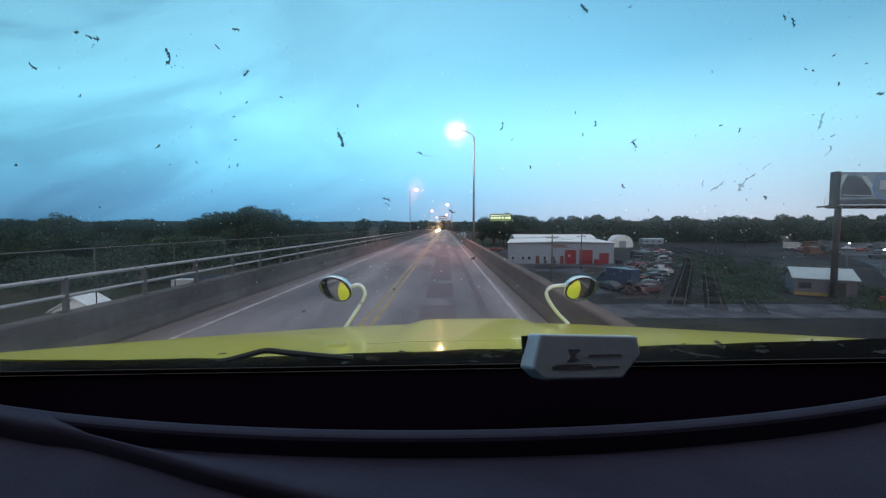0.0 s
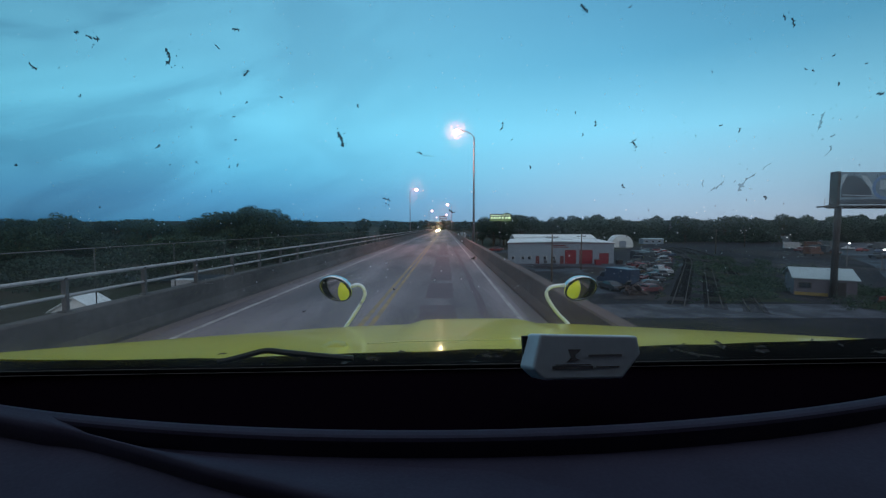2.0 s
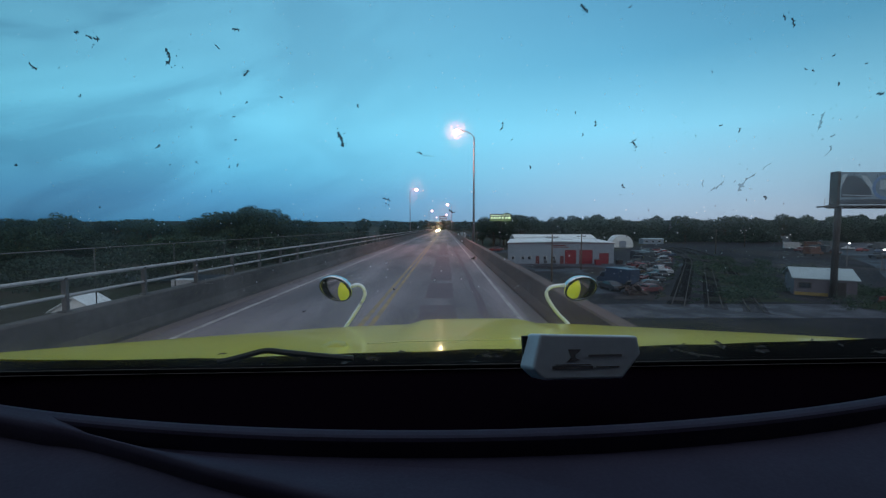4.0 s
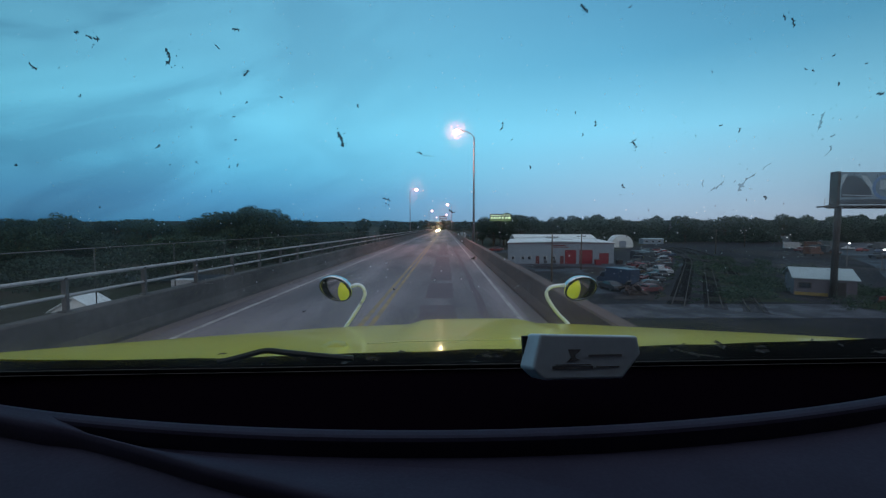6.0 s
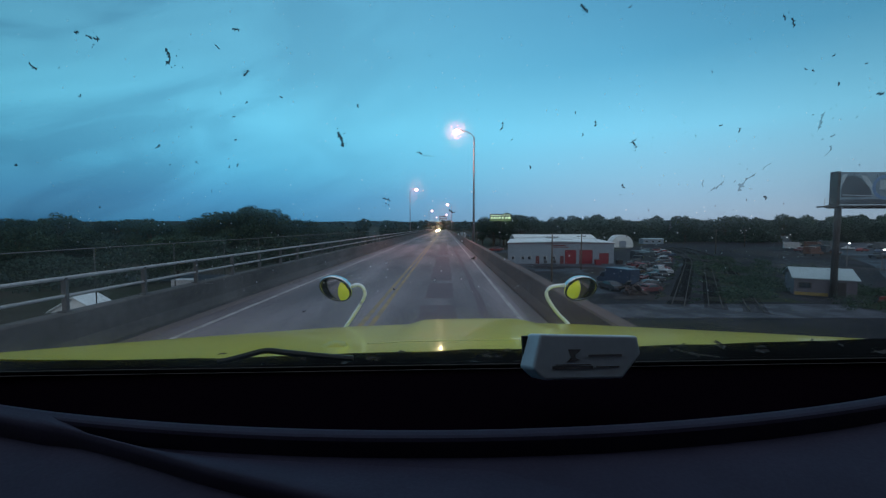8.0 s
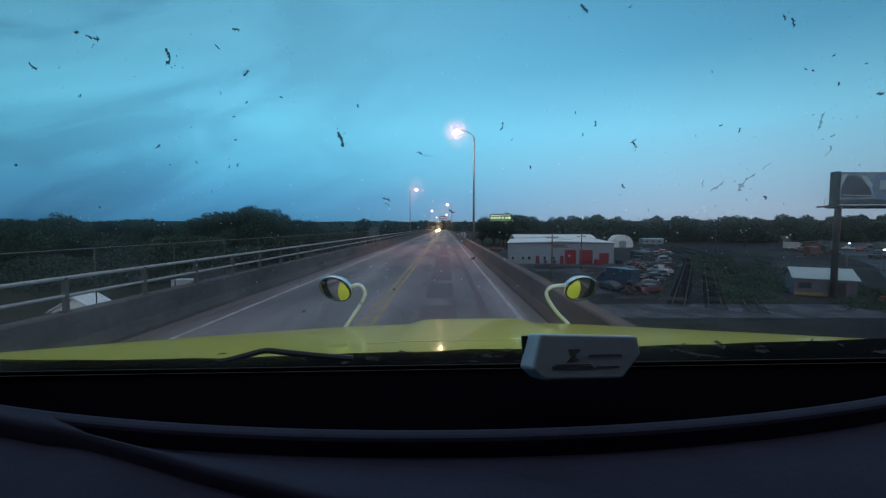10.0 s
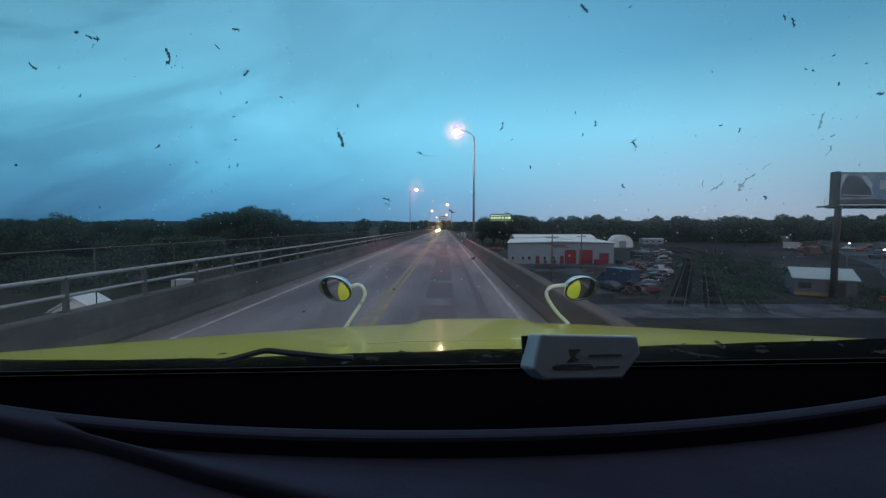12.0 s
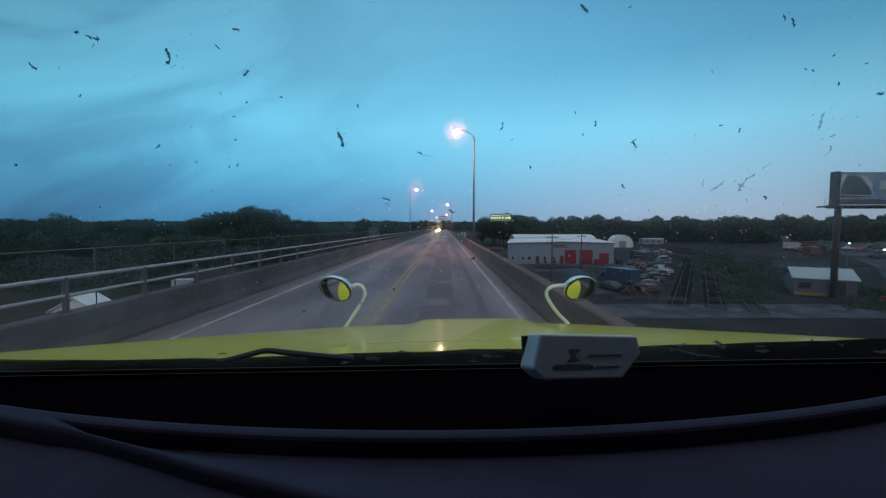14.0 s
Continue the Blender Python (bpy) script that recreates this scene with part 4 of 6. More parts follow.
for k in range(90):
    x, z = random.choice((random.uniform(-0.45, -0.08), random.uniform(0.2, 0.47))), random.uniform(-0.085, 0.03)
    r, st = random.uniform(0.0003, 0.0009), random.uniform(0.7, 2.4)
    pale.faces.new([pale.verts.new((x + r * random.uniform(0.5, 1.0) * math.cos(i * 1.047), glass_y(z) - 0.0007, EYE + z + r * st * random.uniform(0.6, 1.1) * math.sin(i * 1.047))) for i in range(6)])
pale_specks = tagged(part("pale_specks", pale, M_PALESMEAR), "tiny pale specks of dirt on the windshield glass", "dirt", kind="stuff")
pale_specks.matrix_basis = truck.matrix_basis
specks = tagged(part("dirt_specks", bm, M_SMEAR), "tiny grey dirt specks on the windshield glass", "dirt", kind="stuff")
specks.matrix_basis = truck.matrix_basis
# pits and droplets in the glass, seen only where they catch a lamp behind them
M_PIT = bpy.data.materials.new("pitted_glass")
M_PIT.use_nodes = True
_n, _l = M_PIT.node_tree.nodes, M_PIT.node_tree.links
_n.clear()
_o, _t, _r, _x = (_n.new("ShaderNode" + k) for k in ("OutputMaterial", "BsdfTransparent", "BsdfRefraction", "MixShader"))
_r.inputs["Color"].default_value, _r.inputs["Roughness"].default_value, _r.inputs["IOR"].default_value = (0.95, 0.95, 0.95, 1), 0.8, 1.06
_x.inputs[0].default_value = 0.75
_l.new(_t.outputs[0], _x.inputs[1])
_l.new(_r.outputs[0], _x.inputs[2])
_l.new(_x.outputs[0], _o.inputs[0])
bm = bmesh.new()
for k in range(700):
    x, z, r, st = random.uniform(-0.45, 0.45), random.uniform(-0.09, 0.21), random.choice((0.0003, 0.0004, 0.0004, 0.0006, 0.0009)), random.uniform(0.8, 1.6)
    bm.faces.new([bm.verts.new((x + r * random.uniform(0.7, 1.0) * math.cos(i * 1.047), glass_y(z) - 0.0009, EYE + z + r * st * random.uniform(0.7, 1.0) * math.sin(i * 1.047))) for i in range(6)])
pits = tagged(part("glass_pits", bm, M_PIT), "tiny clear pits and droplets in the windshield glass", "dirt", kind="stuff")
pits.matrix_basis = truck.matrix_basis
pits.visible_shadow = False


# ---- woods ----
def leaf_mesh(name, centres, radii, count, size, seed, material=None):
    """Leaf clumps as small bent quads scattered through a set of blobs."""
    rng = np.random.default_rng(seed)
    w = np.array([r[0] * r[1] * r[2] for r in radii]) ** 0.7
    pick = rng.choice(len(centres), count, p=w / w.sum())
    d = rng.normal(size=(count, 3))
    d /= np.linalg.norm(d, axis=1)[:, None]
    rad = rng.uniform(0.55, 1.08, (count, 1))
    c = np.array(centres)[pick] + d * rad * np.array(radii)[pick]
    s = size * rng.uniform(0.5, 1.3, (count, 1))
    a = rng.normal(size=(count, 3))
    a /= np.linalg.norm(a, axis=1)[:, None]
    b = np.cross(a, rng.normal(size=(count, 3)))
    b /= np.linalg.norm(b, axis=1)[:, None]
    k = rng.uniform(0.5, 0.9, (count, 1))
    v = np.stack([c - a * s, c + b * s * k, c + a * s, c - b * s * k * 0.8], 1).reshape(-1, 3)
    f = np.arange(count * 4).reshape(-1, 4)
    me = bpy.data.meshes.new(name)
    me.from_pydata(v.tolist(), [], f.tolist())
    me.materials.append(material or M_LEAF)
    return me


def tree(height, width, seed, leaves=5000):
    t = thing("tree", pose(0, 0, -60), "dark leafy deciduous tree with a broad uneven crown", "tree", "trees beyond the bridge")
    rng = random.Random(seed)
    bm = bmesh.new()
    tube(bm, [(0, 0, -0.2), (0.1, 0, height * 0.25), (-0.1, 0.1, height * 0.5), (0.1, 0, height * 0.8)], [0.035 * height, 0.026 * height, 0.017 * height, 0.005 * height], 8)
    cs, rs = [], []
    n = 15
    for i in range(n):
        a = i * 2.4 + rng.uniform(-0.4, 0.4)
        h = height * rng.uniform(0.30, 0.86)
        reach = width * 0.5 * rng.uniform(0.35, 0.85) * (1.15 - 0.6 * abs(h / height - 0.5))
        c = Vector((reach * math.cos(a), reach * math.sin(a), h))
        tube(bm, [(0, 0, h * 0.55), (c.x * 0.5, c.y * 0.5, h * 0.8), c], [0.012 * height, 0.008 * height, 0.003 * height], 5)
        cs.append(tuple(c))
        r = width * rng.uniform(0.13, 0.24)
        rs.append((r, r, r * rng.uniform(0.6, 0.9)))
    cs.append((0, 0, height * 0.84))
    rs.append((width * 0.2, width * 0.2, height * 0.14))
    part("trunk", bm, M_BARK, t)
    o = new("crown", leaf_mesh("crown", cs, rs, leaves, width * 0.026, seed))
    o.parent = t
    return t


forms = [tree(14.5, 13, 3, 7000), tree(12, 12, 8), tree(16, 11, 15), tree(11, 14, 21)]
used = [False] * len(forms)


def plant(k, x, y, s, rz):
    m = pose(x, y, GROUND, 0, 0, rz)
    if s != 1:
        m = m @ Matrix.Scale(s, 4)
    if used[k]:
        o = copy_thing(forms[k], m)
        o.scale = (s, s, s)
    else:
        forms[k].matrix_basis, used[k] = m, True


random.seed(31)
# tall group on the left
for x, y, k, s in ((-62, 128, 0, 1.14), (-53, 124, 3, 1.15), (-69, 130, 0, 1.05), (-47, 134, 1, 1.0), (-75, 126, 1, 1.05), (-57, 138, 2, 1.02)):
    plant(k, x, y, s, random.uniform(0, 360))
# left wood edge
for i in range(46):
    y = random.uniform(70, 210)
    x = -26 - y * random.uniform(0.10, 1.1)
    plant(random.randrange(4), x, y, random.uniform(0.68, 0.9), random.uniform(0, 360))
# trees behind the lit sign
for x, y, k, s in ((24, 200, 0, 1.0), (30, 206, 2, 0.98), (38, 204, 0, 1.08), (45, 210, 1, 1.1), (33, 214, 0, 1.1), (20, 214, 1, 0.95), (51, 222, 3, 1.0), (27, 222, 2, 1.0)):
    plant(k, x, y, s, random.uniform(0, 360))
# belt behind the yard
for i in range(40):
    x = 50 + i * 9.5 + random.uniform(-4, 4)
    y = 262 + random.uniform(-14, 22) - 0.10 * i * 9
    plant(random.randrange(4), x, y, random.uniform(0.92, 1.08), random.uniform(0, 360))


def wood_belt(name, x0, x1, yfn, depth, h, count, size, seed, label):
    """A far wood as one mass of leaf clumps with an uneven top."""
    rng = np.random.default_rng(seed)
    cs, rs = [], []
    n = int((x1 - x0) / 7)
    for i in range(n):
        x = x0 + (x1 - x0) * (i + rng.uniform(0, 1)) / n
        hh = h * rng.uniform(0.72, 1.08)
        y = yfn(x) + rng.uniform(0, depth)
        for z, r in ((0.15, 6.5), (0.45, 6.5), (0.78, 5.0)):
            cs.append((x + rng.uniform(-2, 2), y + rng.uniform(-2, 2), GROUND + hh * z))
            rs.append((r * 0.9, r * 0.9, hh * 0.22))
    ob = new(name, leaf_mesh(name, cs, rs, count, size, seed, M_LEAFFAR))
    return tagged(ob, label, "wood", kind="stuff")


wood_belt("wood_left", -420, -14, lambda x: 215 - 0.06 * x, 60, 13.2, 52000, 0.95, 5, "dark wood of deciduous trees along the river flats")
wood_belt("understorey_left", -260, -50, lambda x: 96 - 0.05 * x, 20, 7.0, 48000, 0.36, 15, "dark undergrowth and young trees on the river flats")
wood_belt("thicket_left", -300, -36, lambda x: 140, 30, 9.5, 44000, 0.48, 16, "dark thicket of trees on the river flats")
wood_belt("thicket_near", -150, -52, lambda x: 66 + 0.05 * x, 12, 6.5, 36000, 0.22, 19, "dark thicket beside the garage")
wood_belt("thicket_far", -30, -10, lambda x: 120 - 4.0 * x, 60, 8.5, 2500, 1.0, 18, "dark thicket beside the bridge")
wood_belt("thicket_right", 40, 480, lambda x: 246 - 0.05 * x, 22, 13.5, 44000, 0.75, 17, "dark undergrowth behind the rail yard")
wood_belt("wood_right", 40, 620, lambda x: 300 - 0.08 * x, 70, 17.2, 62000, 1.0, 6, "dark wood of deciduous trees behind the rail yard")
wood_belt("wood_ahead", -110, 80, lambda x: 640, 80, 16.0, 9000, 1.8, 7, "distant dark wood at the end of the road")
bm = bmesh.new()
hx = span(-2600, 2600, 160)
for y0, h0 in ((1500, 12), (2100, 26)):
    grid(bm, hx, [0, 0.5, 1.0], lambda x, t, y0=y0, h0=h0: (x, y0 + 500 * t, GROUND + (0 if t == 0 else 1) * (h0 + 7 * noise.noise((x * 0.004, y0, 0)) + 3 * noise.noise((x * 0.02, y0, 4)) + 2 * noise.noise((x * 0.09, y0, 9)) + 6 * max(0, min(1, (x - 200) / 900)))))
tagged(part("backdrop", bm, M_HILL), "low dark wooded hills on the horizon", "hills", kind="structure")


# ---- yards and tracks on the right ----
def sheet(name, outline, material, label, category, lift=0.02):
    bm = bmesh.new()
    f = bm.faces.new([bm.verts.new((x, y, GROUND + lift)) for x, y in outline])
    r = bmesh.ops.extrude_face_region(bm, geom=[f])
    for v in r["geom"]:
        if isinstance(v, bmesh.types.BMVert):
            v.co.z -= lift + 0.05
    return tagged(part(name, bm, material), label, category, kind="structure")


sheet("pavement_lot", [(9, 58), (30, 64), (52, 98), (66, 108), (66, 112), (9, 112)], M_LOT, "dark blue-grey asphalt lot before the grey building", "parking lot", 0.03)
sheet("pavement_side", [(9, 112), (17, 112), (17, 150), (60, 150), (60, 168), (9, 168)], M_LOT, "asphalt yard beside the grey building", "parking lot", 0.03)
sheet("pavement_apron", [(16, 106.5), (49, 106.5), (48, 112), (16, 112)], M_APRON, "pale concrete apron along the building front", "apron", 0.05)
sheet("road_side_street", [(4.5, 60), (8.8, 60), (8.8, 420), (4.5, 420)], M_WALKWAY, "pale street running beside the bridge", "road", 0.04)
sheet("road_access", [(10, 46), (90, 46), (90, 54), (10, 54)], M_APRON, "pale gravel access road across the yard", "road", 0.06)
sheet("ground_ballast", [(8, 20), (60, 20), (140, 150), (210, 262), (120, 232), (70, 165), (28, 92)], M_GRAVEL, "dark ballast bed of the rail yard", "ballast", 0.015)
sheet("ground_gravel_lot", [(66, 58), (150, 58), (300, 230), (215, 240), (110, 104)], M_LOT, "grey gravel lot with parked vehicles", "gravel lot", 0.022)
sheet("road_left", [(-140, 76), (-28, 76), (-28, 86), (-140, 86)], M_LOT, "narrow road through the river flats", "road", 0.03)

# worn, oily and weedy patches on the yards
random.seed(53)
M_WEEDS = mat("yard_weeds", (0.030, 0.036, 0.018), (0.014, 0.017, 0.010), 0.95, scale=0.5, fine=20, bump=0.03)
M_TANGRAVEL = mat("tan_gravel", (0.044, 0.038, 0.038), (0.020, 0.018, 0.019), 0.95, scale=0.4, fine=30, bump=0.02)
M_OILY = mat("oily_ground", (0.014, 0.014, 0.017), (0.024, 0.024, 0.027), 0.8, scale=0.4, fine=20)
for dull in (M_WEEDS, M_TANGRAVEL, M_OILY):
    dull.node_tree.nodes["Principled BSDF"].inputs["Specular IOR Level"].default_value = 0.08
for i, (cx, cy, rx_, ry_, mt) in enumerate(((44, 58, 6, 3, M_WEEDS), (51, 70, 3, 8, M_WEEDS), (58, 84, 4, 11, M_WEEDS), (70, 104, 4, 14, M_WEEDS), (92, 100, 12, 8, M_TANGRAVEL), (84, 128, 8, 16, M_TANGRAVEL),
                                            (30, 59, 5, 2.5, M_TANGRAVEL), (60, 52.5, 8, 2, M_WEEDS), (26, 76, 7, 9, M_TANGRAVEL), (36, 92, 5, 8, M_TANGRAVEL), (20, 86, 5, 9, M_OILY), (27, 100, 6, 3, M_OILY),
                                            (122, 150, 14, 22, M_TANGRAVEL), (150, 178, 22, 12, M_OILY), (74, 60, 7, 3, M_TANGRAVEL), (160, 130, 20, 12, M_TANGRAVEL), (45, 118, 4, 8, M_TANGRAVEL))):
    bm = bmesh.new()
    ph = random.uniform(0, 6)
    ring = []
    for k in range(26):
        a = 6.283 * k / 26
        r = 1 + 0.22 * math.sin(3 * a + ph) + 0.14 * math.sin(7 * a + 2 * ph) + random.uniform(-0.08, 0.08)
        ring.append(bm.verts.new((cx + rx_ * r * math.cos(a), cy + ry_ * r * math.sin(a), GROUND + 0.066 + 0.004 * i)))
    bm.faces.new(ring)
    tagged(part("ground_patch", bm, mt), "uneven worn patch of weeds, gravel or oil on the yard", "ground patch", kind="structure")

TDIR = Vector((0.53, 0.848, 0))
TSIDE = Vector((0.848, -0.53, 0))


def track_point(off, s):
    """Along the yard's main line, bending to the left far out."""
    bend = -0.0016 * max(0.0, s - 60) ** 2
    return Vector((32.2, 56, GROUND)) + TDIR * s + TSIDE * (off + bend)


tie_me = mesh_of("tie", boxes((-1.3, 1.3, -0.12, 0.12, 0.0, 0.09), bevel=0.01), M_TIE)
for off in (0.3, 4.5, 8.6):
    tr = thing("railway_track", pose(0, 0, 0), "rusty railway track on dark ballast", "railway track", "yard tracks")
    for g in (-0.72, 0.72):
        bm = bmesh.new()
        rings = []
        for s in span(-3, 150, 50):
            p = track_point(off + g, s)
            rings.append([bm.verts.new(p + TSIDE * a + Vector((0, 0, z))) for a, z in ((-0.07, 0.08), (-0.02, 0.14), (-0.04, 0.24), (0.04, 0.24), (0.02, 0.14), (0.07, 0.08))])
        for a, b in zip(rings, rings[1:]):
            for i in range(6):
                bm.faces.new((a[i], a[(i + 1) % 6], b[(i + 1) % 6], b[i]))
        part("rail", bm, M_STEEL, tr)
    for i in range(94):
        s = -3 + i * 0.75
        p = track_point(off, s)
        o = new("tie", tie_me)
        o.parent = tr
        o.matrix_basis = Matrix.Translation(p) @ pose(0, 0, 0, 0, 0, -32 + random.uniform(-1, 1))
    bm = bmesh.new()
    for i in range(110):
        s = 67.5 + i * 0.75
        p, q = track_point(off, s), track_point(off, s + 0.5)
        turn = math.atan2((q - p).x, (q - p).y)
        box(bm, -1.3, 1.3, -0.12, 0.12, 0.0, 0.09, m=Matrix.Translation(p) @ Matrix.Rotation(-turn, 4, "Z"))
    tagged(part("far_tie_row", bm, M_TIE, tr), kind="stuff")


# ---- buildings ----
def building(name, x0, x1, y0, y1, h, label, ridge=0.0, along="x", wall=M_WHITEWALL, roof=M_WHITEROOF, lights=()):
    t = thing(name, pose((x0 + x1) / 2, (y0 + y1) / 2, GROUND), label, "building")
    hx_, hy = (x1 - x0) / 2, (y1 - y0) / 2
    if along == "y":
        wallshape = [(-hx_, -0.1), (hx_, -0.1), (hx_, h), (0, h + ridge), (-hx_, h)]
        part("wall", prism(bmesh.new(), wallshape, -hy, hy), wall, t)
        o = 0.3
        bm = prism(bmesh.new(), [(-hx_ - o, h - o * ridge / hx_ + 0.02), (0, h + ridge + 0.02), (hx_ + o, h - o * ridge / hx_ + 0.02), (hx_ + o, h + 0.14 - o * ridge / hx_), (0, h + ridge + 0.16), (-hx_ - o, h + 0.14 - o * ridge / hx_)], -hy - o, hy + o)
    else:
        wallshape = [(-hy, -0.1), (hy, -0.1), (hy, h), (0, h + ridge), (-hy, h)]
        part("wall", prism(bmesh.new(), wallshape, -hx_, hx_, "x"), wall, t)
        o = 0.3
        bm = prism(bmesh.new(), [(-hy - o, h - o * ridge / hy + 0.02), (0, h + ridge + 0.02), (hy + o, h - o * ridge / hy + 0.02), (hy + o, h + 0.14 - o * ridge / hy), (0, h + ridge + 0.16), (-hy - o, h + 0.14 - o * ridge / hy)], -hx_ - o, hx_ + o, "x")
    part("roof", bm, roof, t)
    return t


def opening(parent, name, x0, x1, z0, z1, y, material, ribs=0, label="", frame_mat=None):
    """A door or window set into a wall that faces -y."""
    d = part(name, boxes((x0, x1, y - 0.05, y + 0.04, z0, z1), bevel=0.01), material, parent, label)
    fm = frame_mat or M_WHITEWALL
    w = 0.09
    part("frame", boxes((x0 - w, x0, y - 0.1, y + 0.02, z0, z1 + w), (x1, x1 + w, y - 0.1, y + 0.02, z0, z1 + w), (x0, x1, y - 0.1, y + 0.02, z1, z1 + w)), fm, d)
    for i in range(1, ribs):
        z = z0 + (z1 - z0) * i / ribs
        part("panel_seam", boxes((x0, x1, y - 0.075, y - 0.05, z - 0.02, z + 0.02)), material, d)
    return d


g = building("grey_workshop", 17.2, 45.9, 110, 134, 5.65, "grey metal workshop with red roller doors and pale roof", 0.35, "y", M_GREYWALL)
gx, gy = 31.55, -12.0
# the plot is not square: the sides run back at an angle
for c in g.children:
    for v in c.data.vertices:
        v.co.x += 0.19 * (v.co.y + 12.0)
bm = bmesh.new()
box(bm, 17.12 - gx, 17.2 - gx, -12.0, 12.0, 0, 5.55)
for v in bm.verts:
    v.co.x += 0.19 * (v.co.y + 12.0)
part("side_cladding", bm, M_SLATE, g, "dark slate-purple side cladding")
for a, b, top in ((32.7, 35.6, 3.7), (36.6, 40.0, 3.7), (42.0, 44.4, 2.85)):
    opening(g, "roller_door", a - gx, b - gx, 0.05, top, gy, M_REDDOOR, 5, "red roller door", M_MAROON)
for a, b in ((24.8, 25.6), (31.4, 32.2)):
    opening(g, "door", a - gx, b - gx, 0.05, 2.1, gy, M_MAROON, 0, "narrow maroon door", M_MAROON)
for a, b in ((18.2, 18.9), (20.8, 21.6), (22.6, 23.4), (26.8, 27.6), (29.2, 30.0)):
    opening(g, "window", a - gx, b - gx, 1.2, 2.0, gy, M_WINDOW)
part("eaves_trim", boxes((17.0 - gx, 46.1 - gx, gy - 0.42, gy - 0.3, 5.50, 5.64), bevel=0.02), M_MAROON, g)
part("sign_bar", boxes((29.4 - gx, 31.0 - gx, gy - 0.09, gy, 4.75, 5.15)), M_MAROON, g)
part("sign_bar", boxes((31.2 - gx, 32.9 - gx, gy - 0.09, gy, 4.75, 5.15)), M_MAROON, g)
part("sign_bar", boxes((28.8 - gx, 33.6 - gx, gy - 0.08, gy, 4.40, 4.58)), M_MAROON, g)
for x in (26.9, 29.4):
    part("wall_unit", boxes((x - gx, x + 0.75 - gx, gy - 0.55, gy - 0.02, 0.25, 0.95), bevel=0.04), M_DARKSTEEL, g)
bm = bmesh.new()
for i in range(29):
    box(bm, -14.3 + i, -14.26 + i, gy - 0.03, gy, 0, 5.3)
tagged(part("cladding_ribs", bm, M_GREYWALL, g), kind="stuff")
bm = boxes((-0.06, 0.06, -12.2, 12.2, 6.16, 6.2))
for v in bm.verts:
    v.co.x += 0.19 * (v.co.y + 12.0)
part("roof_seam", bm, M_GREYWALL, g)
# skip and crates by the doors
for x, y, w, h, mt, lb in ((40.6, 107.3, 1.7, 1.3, M_REDDOOR, "red steel waste skip by the roller doors"), (46.8, 108.5, 1.6, 1.1, M_DARKSTEEL, "dark steel waste skip beside the workshop")):
    t = thing("waste_skip", pose(x, y, GROUND + 0.05), lb, "waste skip")
    bm = bmesh.new()
    prism(bm, [(-w / 2 + 0.2, 0), (w / 2 - 0.2, 0), (w / 2, h), (-w / 2, h)], -0.6, 0.6)
    part("bin", bm, mt, t)
    part("lid", boxes((-w / 2 - 0.04, w / 2 + 0.04, -0.64, 0.64, h, h + 0.07), bevel=0.02), M_DARKSTEEL, t)



def wall_lamp(parent, x, y, z, material=None):
    bm = bmesh.new()
    bmesh.ops.create_uvsphere(bm, u_segments=10, v_segments=6, radius=0.16)
    for v in bm.verts:
        v.co += Vector((x, y - 0.2, z))
    fix = part("wall_lamp", boxes((x - 0.18, x + 0.18, y - 0.3, y, z + 0.1, z + 0.22)), M_DARKSTEEL, parent)
    part("bulb", bm, material or M_WLAMP, fix, "glowing bulb", True)


w1 = building("white_warehouse", 30, 53.5, 172, 186, 4.6, "long white metal warehouse with lit wall lamps", 1.5, "x")
for i in range(4):
    wall_lamp(w1, -8.5 + i * 5.8, -7.0, 3.9)
    opening(w1, "roller_door", -11.0 + i * 5.8, -7.6 + i * 5.8, 0.05, 3.4, -7.0, M_WHITEWALL, 4)
w2 = building("white_shed", 54.5, 64.5, 174, 186, 4.5, "white metal shed next to the warehouse", 1.6, "x")
wall_lamp(w2, 4.2, -6.0, 3.8)
wall_lamp(w2, -2.2, -6.0, 3.8, M_WHITELAMP)
opening(w2, "roller_door", -1.5, 2.0, 0.05, 3.2, -6.0, M_WHITEWALL, 4)
# hoop building
h = thing("hoop_building", pose(82.3, 191, GROUND), "white fabric hoop building with a rounded roof", "building")
bm = bmesh.new()
ring = [(4.9 * math.cos(a), 1.4 + 4.4 * math.sin(a)) for a in span(0, math.pi, 22)]
prism(bm, [(-4.9, 0)] + ring[::-1] + [(4.9, 0)], -3, 3)
part("cover", bm, M_WHITEROOF, h)
opening(h, "door", -1.6, 1.6, 0.05, 3.0, -3.0, M_GREYWALL, 3)
# small white-roofed building by the billboard, and its yard
s = building("small_workshop", 55.1, 62.1, 59.5, 67.5, 2.6, "low dark workshop with pale roof and ochre base", 1.2, "x", M_SLATE, M_DIMROOF)
s.matrix_basis = pose(58.6, 63.5, GROUND, 0, 0, -32)
part("ochre_base", boxes((-3.4, 0.4, -4.07, -4.0, 0, 0.5)), M_OCHRE, s)
opening(s, "door", 1.2, 2.2, 0.05, 2.1, -4.0, M_DARKSTEEL, frame_mat=M_DARKSTEEL)
opening(s, "window", -2.9, -1.6, 1.1, 1.9, -4.0, M_WINDOW, frame_mat=M_DARKSTEEL)
b = building("far_depot", 206, 236, 250, 262, 3.2, "long low depot with lit wall lamps", 0.5, "x", M_GREYWALL, M_SHINGLE)
for x in (-11, 2, 9, 13):
    wall_lamp(b, x, -6.0, 2.7, M_WHITELAMP)
b = building("far_office", 108.5, 119.5, 222, 227, 2.5, "low grey office beyond the yard", 0.4, "x", M_GREYWALL, M_DIMROOF)
